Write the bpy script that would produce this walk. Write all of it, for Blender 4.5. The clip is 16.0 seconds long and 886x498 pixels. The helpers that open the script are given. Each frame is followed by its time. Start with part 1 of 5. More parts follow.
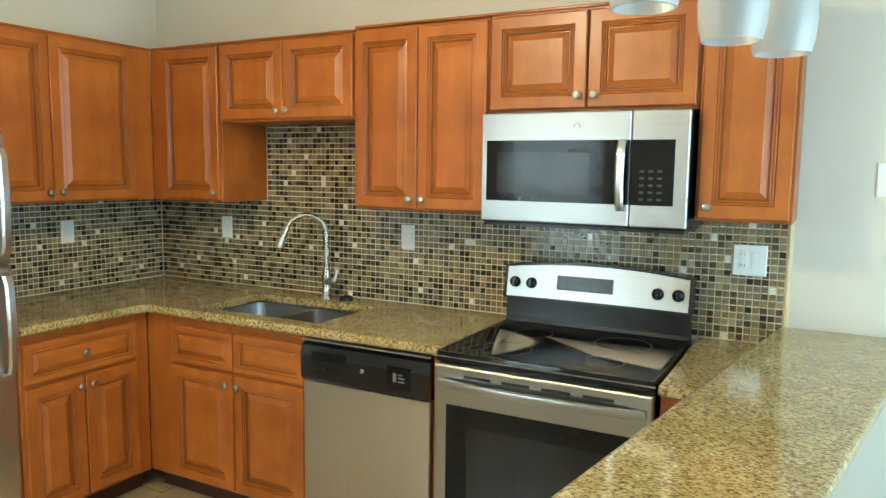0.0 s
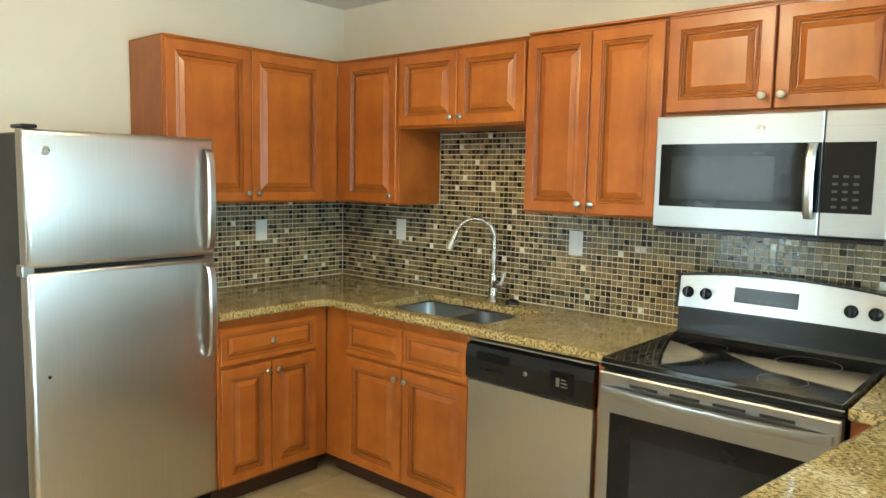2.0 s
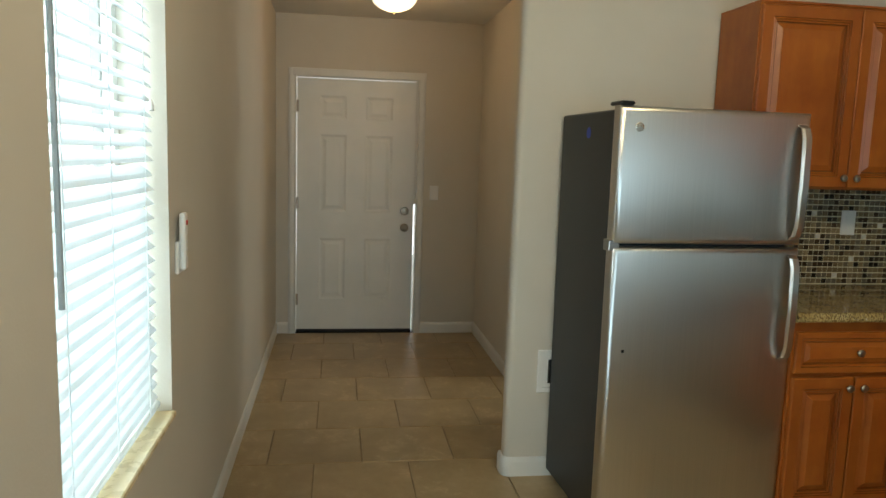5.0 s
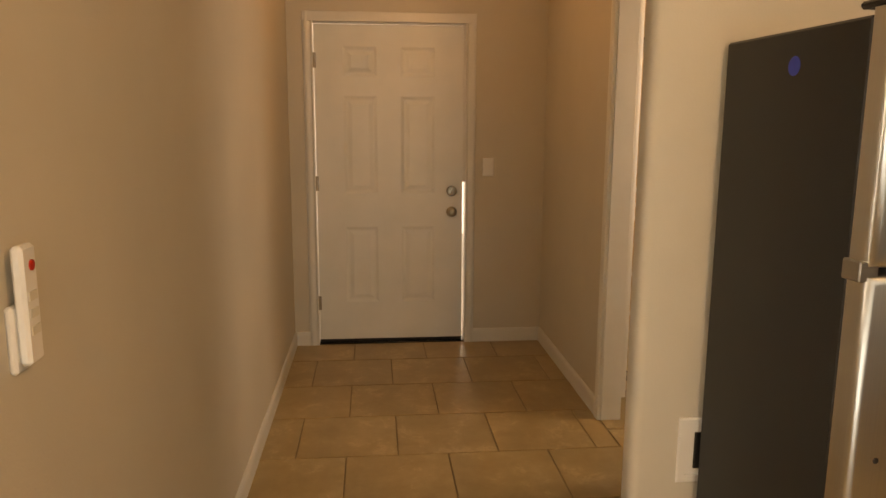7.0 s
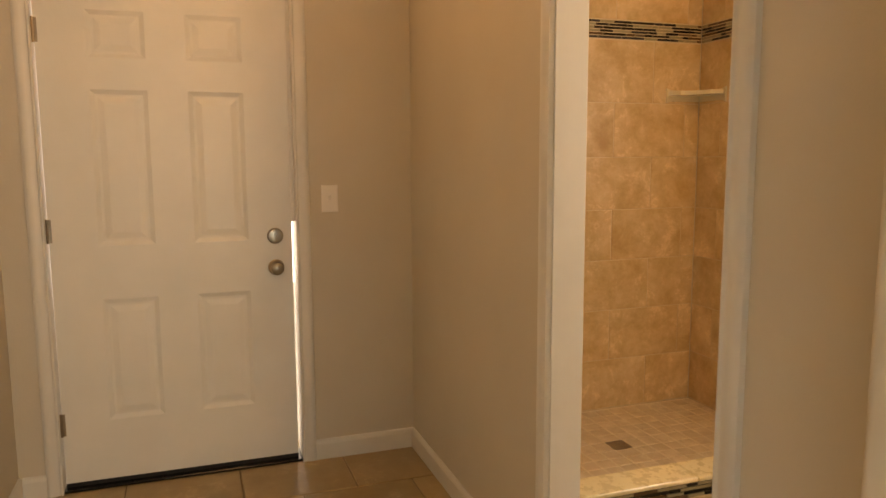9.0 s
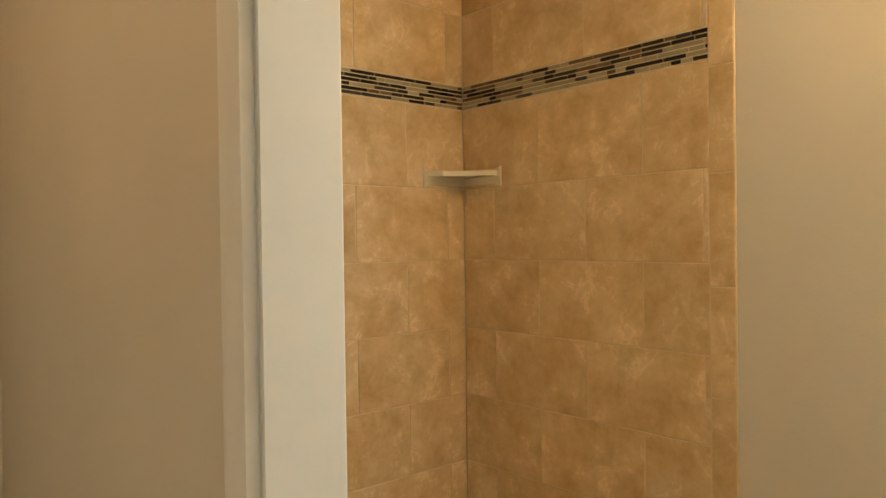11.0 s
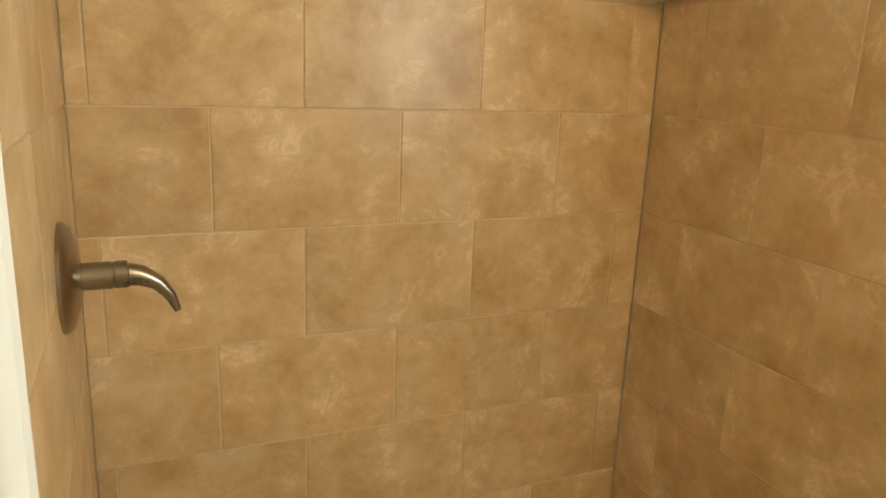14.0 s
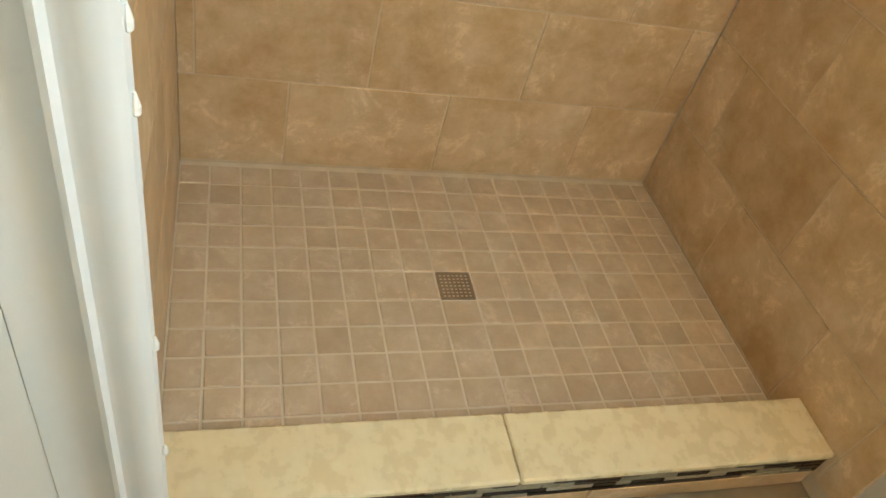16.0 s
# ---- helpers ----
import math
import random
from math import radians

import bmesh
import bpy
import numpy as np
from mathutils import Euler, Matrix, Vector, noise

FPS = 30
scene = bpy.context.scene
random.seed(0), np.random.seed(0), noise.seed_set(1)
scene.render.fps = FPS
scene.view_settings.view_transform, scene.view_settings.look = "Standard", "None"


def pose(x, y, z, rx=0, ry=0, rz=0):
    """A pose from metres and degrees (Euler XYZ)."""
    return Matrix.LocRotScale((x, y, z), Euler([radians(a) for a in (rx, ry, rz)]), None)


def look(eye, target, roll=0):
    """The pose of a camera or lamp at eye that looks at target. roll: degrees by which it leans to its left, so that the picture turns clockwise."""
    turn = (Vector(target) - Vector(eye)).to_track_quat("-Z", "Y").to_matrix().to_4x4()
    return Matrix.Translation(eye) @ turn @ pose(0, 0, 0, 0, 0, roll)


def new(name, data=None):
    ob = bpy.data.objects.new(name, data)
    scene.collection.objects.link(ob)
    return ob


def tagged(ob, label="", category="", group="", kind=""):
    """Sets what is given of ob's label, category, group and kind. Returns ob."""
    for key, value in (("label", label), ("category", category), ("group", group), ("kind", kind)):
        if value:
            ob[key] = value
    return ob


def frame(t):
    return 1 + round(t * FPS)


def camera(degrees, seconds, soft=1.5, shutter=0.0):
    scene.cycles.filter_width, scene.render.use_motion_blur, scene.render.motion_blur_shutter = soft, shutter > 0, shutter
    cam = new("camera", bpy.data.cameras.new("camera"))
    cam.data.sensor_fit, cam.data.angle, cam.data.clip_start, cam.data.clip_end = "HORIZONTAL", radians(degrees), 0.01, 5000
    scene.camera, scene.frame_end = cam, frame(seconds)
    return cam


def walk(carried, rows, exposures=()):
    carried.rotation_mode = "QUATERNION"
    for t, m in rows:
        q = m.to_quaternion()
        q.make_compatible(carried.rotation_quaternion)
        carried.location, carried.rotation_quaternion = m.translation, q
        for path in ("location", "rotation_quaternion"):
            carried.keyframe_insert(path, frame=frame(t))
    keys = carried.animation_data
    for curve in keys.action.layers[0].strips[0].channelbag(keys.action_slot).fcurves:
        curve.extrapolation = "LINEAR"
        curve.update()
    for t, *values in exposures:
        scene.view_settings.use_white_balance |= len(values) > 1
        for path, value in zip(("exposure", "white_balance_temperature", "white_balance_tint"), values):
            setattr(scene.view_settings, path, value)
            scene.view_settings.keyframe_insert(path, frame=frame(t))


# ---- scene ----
import itertools

cam = camera(62.8, 16.0)
PATH = [
    (0, (3.608, -3.201, 1.558), (2.672, -1.448, 1.333), 0.7),
    (0.5, (3.607, -3.207, 1.542), (2.629, -1.477, 1.319), 1.1),
    (1, (3.611, -3.192, 1.538), (2.521, -1.529, 1.322), 1.1),
    (1.5, (3.616, -3.209, 1.536), (2.407, -1.629, 1.334), 1.0),
    (2, (3.625, -3.22, 1.532), (2.31, -1.727, 1.329), 1.1),
    (2.5, (3.64, -3.236, 1.518), (2.217, -1.846, 1.314), 1.3),
    (3, (3.635, -3.262, 1.521), (2.104, -1.993, 1.313), 1.8),
    (3.5, (3.629, -3.279, 1.52), (1.978, -2.171, 1.302), 1.9),
    (4, (3.595, -3.297, 1.508), (1.814, -2.417, 1.278), 1.8),
    (4.5, (3.527, -3.305, 1.481), (1.635, -2.706, 1.229), 2.2),
    (5, (3.341, -3.275, 1.476), (1.38, -2.986, 1.215), 1.8),
    (5.2, (3.249, -3.25, 1.474), (1.278, -3.041, 1.205), 1.6),
    (7.3, (1.872, -3.239, 1.437), (-0.083, -3.034, 1.071), 0.1),
    (7.5, (1.691, -3.245, 1.404), (-0.261, -2.984, 1.054), 0.4),
    (8, (1.36, -3.18, 1.317), (-0.598, -2.866, 1.056), -0.8),
    (8.5, (0.99, -3.077, 1.331), (-0.955, -2.69, 1.076), -1.5),
    (9, (0.615, -3.066, 1.33), (-1.26, -2.417, 1.079), -0.3),
    (9.5, (0.284, -2.968, 1.341), (-1.524, -2.136, 1.141), -0.7),
    (10, (-0.021, -2.805, 1.37), (-1.716, -1.759, 1.183), -1.5),
    (12.3, (-0.871, -2.150, 1.499), (-2.277, -0.749, 1.611), -0.3),
    (12.5, (-0.921, -2.106, 1.527), (-2.353, -0.737, 1.621), -0.5),
    (13, (-0.978, -1.905, 1.485), (-2.612, -0.756, 1.614), 0.0),
    (13.5, (-0.962, -1.850, 1.474), (-2.751, -0.974, 1.299), 0.6),
    (14, (-0.964, -1.838, 1.422), (-2.746, -1.071, 0.936), 2.3),
    (14.5, (-0.960, -1.840, 1.376), (-2.667, -1.125, 0.618), 4.7),
    (15, (-0.958, -1.838, 1.350), (-2.561, -1.192, 0.343), 8.1),
    (15.5, (-0.952, -1.840, 1.312), (-2.428, -1.244, 0.101), 12.2),
    (16, (-0.960, -1.845, 1.302), (-2.308, -1.264, -0.057), 17.3),
]
walk(cam, [(t, look(eye, target, roll)) for t, eye, target, roll in PATH],
     exposures=[(0.0, -0.42, 6500, 0), (3.0, -0.3, 6900, 5), (4.0, -0.4, 6900, 7), (4.5, -0.8, 7000, 8), (5.2, -1.65, 7400, 7), (7.3, -1.22, 15500, 34), (8.0, -0.75, 13500, 27),
                (8.5, -0.8, 12000, 25), (9.0, -0.8, 12600, 29), (9.5, -0.5, 9800, 17), (10.2, -0.5, 8800, 13), (12.3, -0.95, 8300, 10), (13.5, -0.6, 8300, 8), (14.5, -0.42, 7350, 4), (16.0, -0.3, 6300, 5)])

# ---- world and light ----
world = bpy.data.worlds.new("world")
scene.world = world
world.use_nodes = True
wn = world.node_tree
sky = wn.nodes.new("ShaderNodeTexSky")
sky.sky_type, sky.sun_disc = "NISHITA", False
sky.sun_elevation, sky.sun_rotation = radians(48), radians(200)
wn.links.new(sky.outputs[0], wn.nodes["Background"].inputs[0])
wn.nodes["Background"].inputs[1].default_value = 0.12


def lamp(name, kind, at, energy, color, **more):
    data = bpy.data.lights.new(name, kind)
    data.energy, data.color = energy, color
    if kind == "AREA":
        data.shape, data.size, data.size_y = "RECTANGLE", more["size"], more["size_y"]
    if kind in ("POINT", "SPOT"):
        data.shadow_soft_size = more.get("radius", 0.05)
    ob = new(name, data)
    ob.matrix_world = at
    return ob


sun = lamp("sun", "SUN", look((3, -9, 9), (2.5, 0, 0)), 2.0, (1.0, 0.95, 0.88))
sun.data.angle = radians(0.5)
DAY, BLUE_DAY = (0.68, 0.87, 1.0), (0.52, 0.78, 1.0)
lamp("window_daylight", "AREA", pose(1.60, -3.91, 1.39, 90, 0, 0), 62, DAY, size=0.80, size_y=1.38)
lamp("patio_daylight", "AREA", pose(5.72, -2.1, 1.2, 90, 0, 90), 165, BLUE_DAY, size=2.2, size_y=2.0)
CHAND = (3.43, -1.85)
# BLIGHT is an assumed bathroom lamp, set out of view to light the shower warmly
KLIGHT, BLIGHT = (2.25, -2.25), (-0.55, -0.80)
SHADES = [(3.332, -2.034, 0.017), (3.437, -1.833, -0.009), (3.508, -1.683, -0.014)]
lamp("kitchen_bulb", "POINT", pose(*KLIGHT, 2.37), 105, (1.0, 0.82, 0.53), radius=0.08)
lamp("hall_bulb", "POINT", pose(-1.49, -2.93, 2.33), 12, (1.0, 0.59, 0.27), radius=0.10)
lamp("assumed_bath_bulb", "POINT", pose(*BLIGHT, 2.35), 35, (1.0, 0.65, 0.29), radius=0.08)
# added cool light through an assumed, unseen north window of the bathroom
lamp("assumed_bath_daylight", "AREA", pose(-0.76, -0.55, 1.6, -90, 0, 0), 38, DAY, size=0.5, size_y=0.8)

# ---- materials ----


def nodes_of(name):
    m = bpy.data.materials.new(name)
    m.use_nodes = True
    return m, m.node_tree.nodes, m.node_tree.links, m.node_tree.nodes["Principled BSDF"]


def ramp(n, stops, constant=False):
    r = n.new("ShaderNodeValToRGB")
    r.color_ramp.interpolation = "CONSTANT" if constant else "LINEAR"
    while len(r.color_ramp.elements) < len(stops):
        r.color_ramp.elements.new(0.5)
    for e, (p, c) in zip(r.color_ramp.elements, stops):
        e.position, e.color = p, (*c, 1)
    return r


def noise_tex(n, l, scale, detail=4.0, stretch=None, coords="Object", rough=0.55):
    co = n.new("ShaderNodeTexCoord")
    tex = n.new("ShaderNodeTexNoise")
    tex.inputs["Scale"].default_value, tex.inputs["Detail"].default_value = scale, detail
    tex.inputs["Roughness"].default_value = rough
    if stretch:
        mp = n.new("ShaderNodeMapping")
        mp.inputs["Scale"].default_value = stretch
        l.new(co.outputs[coords], mp.inputs[0])
        l.new(mp.outputs[0], tex.inputs[0])
    else:
        l.new(co.outputs[coords], tex.inputs[0])
    return tex


def mix(n, l, a, b, fac, blend="MIX"):
    m = n.new("ShaderNodeMix")
    m.data_type, m.blend_type = "RGBA", blend
    for sock, v in ((m.inputs[6], a), (m.inputs[7], b), (m.inputs[0], fac)):
        if isinstance(v, bpy.types.NodeSocket):
            l.new(v, sock)
        elif isinstance(v, tuple):
            sock.default_value = (*v, 1)
        else:
            sock.default_value = v
    return m.outputs[2]


def bump(n, l, b, height, strength, dist=0.002):
    bp = n.new("ShaderNodeBump")
    bp.inputs["Strength"].default_value, bp.inputs["Distance"].default_value = strength, dist
    l.new(height, bp.inputs["Height"])
    l.new(bp.outputs[0], b.inputs["Normal"])


def plain(name, c1, c2, rough, metal=0.0, scale=6.0, fine=90.0, relief=0.15, stretch=None, coat=0.0, spread=0.08):
    """A surface of two near colours in large soft patches, with fine grain in its relief and gloss."""
    m, n, l, b = nodes_of(name)
    big = noise_tex(n, l, scale, 4, stretch)
    small = noise_tex(n, l, fine, 3, stretch)
    r = ramp(n, [(0.35, c1), (0.65, c2)])
    l.new(big.outputs[0], r.inputs[0])
    l.new(r.outputs[0], b.inputs["Base Color"])
    b.inputs["Metallic"].default_value = metal
    mr = n.new("ShaderNodeMapRange")
    mr.inputs[3].default_value, mr.inputs[4].default_value = max(0.02, rough - spread), rough + spread
    l.new(big.outputs[0], mr.inputs[0])
    l.new(mr.outputs[0], b.inputs["Roughness"])
    b.inputs["Coat Weight"].default_value = coat
    b.inputs["Specular IOR Level"].default_value = 0.5 if coat else 0.4
    if relief:
        bump(n, l, b, small.outputs[0], relief)
    return m


WALL = plain("wall_paint", (0.60, 0.555, 0.475), (0.63, 0.585, 0.505), 0.62, scale=2.2, fine=140, relief=0.25)
CEIL = plain("ceiling_paint", (0.70, 0.68, 0.63), (0.74, 0.72, 0.67), 0.8, scale=2, fine=60, relief=0.5)
TRIM = plain("trim_paint", (0.70, 0.695, 0.66), (0.745, 0.74, 0.705), 0.36, scale=5, fine=120, relief=0.06)
DOORP = plain("door_paint", (0.76, 0.77, 0.74), (0.81, 0.81, 0.78), 0.36, scale=4, fine=100, relief=0.12)
PLATE = plain("plastic_white", (0.80, 0.79, 0.76), (0.82, 0.81, 0.78), 0.3, relief=0.0)
ALMOND = plain("plastic_almond", (0.72, 0.69, 0.60), (0.74, 0.71, 0.62), 0.35, relief=0.0)
BLACKP = plain("black_plastic", (0.006, 0.006, 0.007), (0.009, 0.009, 0.010), 0.24, scale=8, relief=0.05)
BLACKG = plain("black_glass", (0.006, 0.006, 0.007), (0.008, 0.008, 0.009), 0.06, scale=3, relief=0.0, coat=0.0, spread=0.02)
BLACKG.node_tree.nodes["Principled BSDF"].inputs["Specular IOR Level"].default_value = 0.25
DARKSIDE = plain("fridge_side", (0.016, 0.018, 0.019), (0.022, 0.024, 0.025), 0.42, scale=3, fine=260, relief=0.35)
CHROME = plain("satin_nickel", (0.44, 0.40, 0.34), (0.50, 0.46, 0.40), 0.27, 1.0, scale=10, relief=0.03)
BRONZE = plain("aged_nickel", (0.30, 0.26, 0.21), (0.38, 0.33, 0.27), 0.3, 1.0, scale=12, relief=0.05)
DARKCHROME = plain("polished_black", (0.02, 0.02, 0.02), (0.03, 0.03, 0.03), 0.1, 0.4, relief=0.0, spread=0.03)
GROUT = plain("grout", (0.58, 0.46, 0.31), (0.66, 0.54, 0.38), 0.85, scale=14, fine=200, relief=0.4)
GROUTL = plain("mosaic_grout", (0.74, 0.65, 0.43), (0.80, 0.71, 0.50), 0.85, scale=12, fine=200, relief=0.3)
PGROUT = plain("pan_grout", (0.66, 0.57, 0.44), (0.74, 0.65, 0.51), 0.85, scale=14, fine=200, relief=0.4)
FGROUT = plain("floor_grout", (0.24, 0.175, 0.10), (0.31, 0.235, 0.145), 0.9, scale=10, fine=160, relief=0.4)
MARBLE = plain("sill_marble", (0.74, 0.62, 0.38), (0.80, 0.69, 0.45), 0.28, scale=26, fine=60, relief=0.08)
PORC = plain("porcelain", (0.66, 0.60, 0.46), (0.70, 0.64, 0.50), 0.22, relief=0.0)
# near-black: truly black parts, and painted shade inside slots, vents and openings
NEARBLACK = plain("black_and_gap_shade", (0.01, 0.01, 0.01), (0.014, 0.013, 0.012), 0.7, relief=0.0)
RED = plain("red_button", (0.55, 0.03, 0.02), (0.6, 0.04, 0.03), 0.4, relief=0.0)
SLAT = plain("blind_slat", (0.76, 0.78, 0.78), (0.80, 0.82, 0.82), 0.4, relief=0.03)
sn, sl = SLAT.node_tree.nodes, SLAT.node_tree.links
trans, both = sn.new("ShaderNodeBsdfTranslucent"), sn.new("ShaderNodeMixShader")
trans.inputs[0].default_value = (0.86, 0.92, 0.95, 1)
both.inputs[0].default_value = 0.45
sl.new(sn["Principled BSDF"].outputs[0], both.inputs[1])
sl.new(trans.outputs[0], both.inputs[2])
sl.new(both.outputs[0], sn["Material Output"].inputs[0])
# cherry darkened to carry the shade of the toe recess
SHADOWKICK = plain("shaded_toe_kick", (0.05, 0.018, 0.008), (0.07, 0.025, 0.012), 0.6, relief=0.1)
CONCRETE = plain("porch_concrete", (0.42, 0.41, 0.38), (0.5, 0.49, 0.46), 0.9, scale=3, fine=50, relief=0.5)
WAND = plain("wand_plastic", (0.30, 0.33, 0.34), (0.34, 0.37, 0.38), 0.25, relief=0.0)
KEYGREY = plain("key_print", (0.03, 0.033, 0.036), (0.04, 0.043, 0.046), 0.4, relief=0.0)
BLUE = plain("blue_paper", (0.02, 0.05, 0.42), (0.03, 0.07, 0.48), 0.5, relief=0.0)
CAULK = plain("caulk", (0.78, 0.76, 0.70), (0.82, 0.80, 0.74), 0.5, relief=0.2)


def brushed(name, axis, tone):
    m, n, l, b = nodes_of(name)
    st = {"x": (2, 400, 400), "z": (400, 400, 2)}[axis]
    fine = noise_tex(n, l, 1.0, 3, st)
    big = noise_tex(n, l, 2.5, 2)
    r = ramp(n, [(0.3, (0.95 * tone, 0.935 * tone, 0.89 * tone)), (0.7, (1.05 * tone, 1.03 * tone, 0.98 * tone))])
    l.new(fine.outputs[0], r.inputs[0])
    l.new(r.outputs[0], b.inputs["Base Color"])
    b.inputs["Metallic"].default_value = 1.0
    mr = n.new("ShaderNodeMapRange")
    mr.inputs[3].default_value, mr.inputs[4].default_value = 0.26, 0.34
    l.new(big.outputs[0], mr.inputs[0])
    l.new(mr.outputs[0], b.inputs["Roughness"])
    b.inputs["Anisotropic"].default_value = 0.5
    add = n.new("ShaderNodeMath")
    add.operation = "MULTIPLY_ADD"
    add.inputs[1].default_value = 0.12
    l.new(fine.outputs[0], add.inputs[0])
    l.new(big.outputs[0], add.inputs[2])
    bump(n, l, b, add.outputs[0], 0.10, 0.004)
    return m


STEELX, STEELZ = brushed("brushed_steel_across", "x", 0.41), brushed("brushed_steel_upright", "z", 0.60)


def wood(name, axis, shade=1.0):
    m, n, l, b = nodes_of(name)
    st = {"x": (1.6, 6, 6), "z": (6, 6, 1.6)}[axis]
    grain = noise_tex(n, l, 2.0, 6, st, rough=0.6)
    cloud = noise_tex(n, l, 4.5, 4)
    r = ramp(n, [(p, tuple(v * shade for v in c)) for p, c in ((0.15, (0.31, 0.076, 0.012)), (0.5, (0.385, 0.106, 0.016)), (0.85, (0.46, 0.146, 0.023)))])
    l.new(grain.outputs[0], r.inputs[0])
    c = ramp(n, [(0.28, (0.74, 0.66, 0.62)), (0.72, (1.14, 1.20, 1.22))])
    l.new(cloud.outputs[0], c.inputs[0])
    info = n.new("ShaderNodeObjectInfo")
    tint = ramp(n, [(0.0, (0.93, 0.91, 0.9)), (1.0, (1.05, 1.07, 1.08))])
    l.new(info.outputs["Random"], tint.inputs[0])
    col = mix(n, l, r.outputs[0], c.outputs[0], 1.0, "MULTIPLY")
    col = mix(n, l, col, tint.outputs[0], 1.0, "MULTIPLY")
    l.new(col, b.inputs["Base Color"])
    b.inputs["Roughness"].default_value, b.inputs["Specular IOR Level"].default_value = 0.40, 0.40
    b.inputs["Coat Weight"].default_value, b.inputs["Coat Roughness"].default_value = 0.12, 0.2
    bump(n, l, b, grain.outputs[0], 0.08)
    return m


WOODZ, WOODX = wood("cherry_upright", "z"), wood("cherry_across", "x")
GROOVEWOOD = wood("cherry_groove", "z", 0.62)


def granite():
    m, n, l, b = nodes_of("granite")
    co = n.new("ShaderNodeTexCoord")
    big = noise_tex(n, l, 9, 4)
    base = ramp(n, [(0.3, (0.42, 0.305, 0.115)), (0.55, (0.52, 0.40, 0.175)), (0.75, (0.60, 0.49, 0.265))])
    l.new(big.outputs[0], base.inputs[0])
    mid = noise_tex(n, l, 90, 4, (1, 2.0, 1), rough=0.65)
    brown = ramp(n, [(0.43, (0, 0, 0)), (0.51, (1, 1, 1))])
    l.new(mid.outputs[0], brown.inputs[0])
    col = mix(n, l, (0.18, 0.115, 0.045), base.outputs[0], brown.outputs[0])
    vor = n.new("ShaderNodeTexVoronoi")
    vor.inputs["Scale"].default_value = 130
    l.new(co.outputs["Object"], vor.inputs[0])
    light = ramp(n, [(0.86, (0, 0, 0)), (0.93, (1, 1, 1))])
    l.new(vor.outputs["Color"], light.inputs[0])
    col = mix(n, l, col, (0.62, 0.54, 0.35), light.outputs[0])
    dk = noise_tex(n, l, 120, 3, (1, 2.2, 1))
    dark = ramp(n, [(0.585, (0, 0, 0)), (0.635, (1, 1, 1))])
    l.new(dk.outputs[0], dark.inputs[0])
    col = mix(n, l, col, (0.045, 0.032, 0.02), dark.outputs[0])
    l.new(col, b.inputs["Base Color"])
    b.inputs["Roughness"].default_value = 0.10
    b.inputs["Coat Weight"].default_value, b.inputs["Coat Roughness"].default_value = 0.3, 0.04
    return m


GRANITE = granite()


def mosaic(name, stops, rough, source, coat=0.3):
    """Small glass tiles: each takes one of the given colours."""
    m, n, l, b = nodes_of(name)
    if source == "island":
        g = n.new("ShaderNodeNewGeometry")
        val = g.outputs["Random Per Island"]
    else:
        g = n.new("ShaderNodeObjectInfo")
        val = g.outputs["Random"]
    r = ramp(n, stops, True)
    l.new(val, r.inputs[0])
    nz = noise_tex(n, l, 60, 3)
    v = ramp(n, [(0.3, (0.8, 0.8, 0.8)), (0.7, (1.15, 1.15, 1.15))])
    l.new(nz.outputs[0], v.inputs[0])
    l.new(mix(n, l, r.outputs[0], v.outputs[0], 1.0, "MULTIPLY"), b.inputs["Base Color"])
    rr = n.new("ShaderNodeMath")
    rr.operation = "FRACT"
    mul = n.new("ShaderNodeMath")
    mul.operation = "MULTIPLY"
    mul.inputs[1].default_value = 17.3
    l.new(val, mul.inputs[0])
    l.new(mul.outputs[0], rr.inputs[0])
    mr = n.new("ShaderNodeMapRange")
    mr.inputs[3].default_value, mr.inputs[4].default_value = rough, rough + 0.22
    l.new(rr.outputs[0], mr.inputs[0])
    l.new(mr.outputs[0], b.inputs["Roughness"])
    b.inputs["Coat Weight"].default_value = coat
    return m


SPLASH = [(0.0, (0.19, 0.130, 0.066)), (0.22, (0.062, 0.038, 0.020)), (0.46, (0.235, 0.168, 0.088)), (0.65, (0.165, 0.130, 0.085)),
          (0.82, (0.32, 0.24, 0.135)), (0.88, (0.028, 0.018, 0.011)), (0.978, (0.72, 0.68, 0.60))]
SPLASH_I, SPLASH_O = mosaic("glass_mosaic", SPLASH, 0.06, "island"), mosaic("glass_mosaic_piece", SPLASH, 0.06, "object")
STRIP = mosaic("strip_mosaic", [(0.0, (0.010, 0.007, 0.005)), (0.40, (0.36, 0.31, 0.21)), (0.58, (0.13, 0.075, 0.04)),
                               (0.74, (0.30, 0.27, 0.18)), (0.88, (0.03, 0.022, 0.014))], 0.10, "object", 0.0)


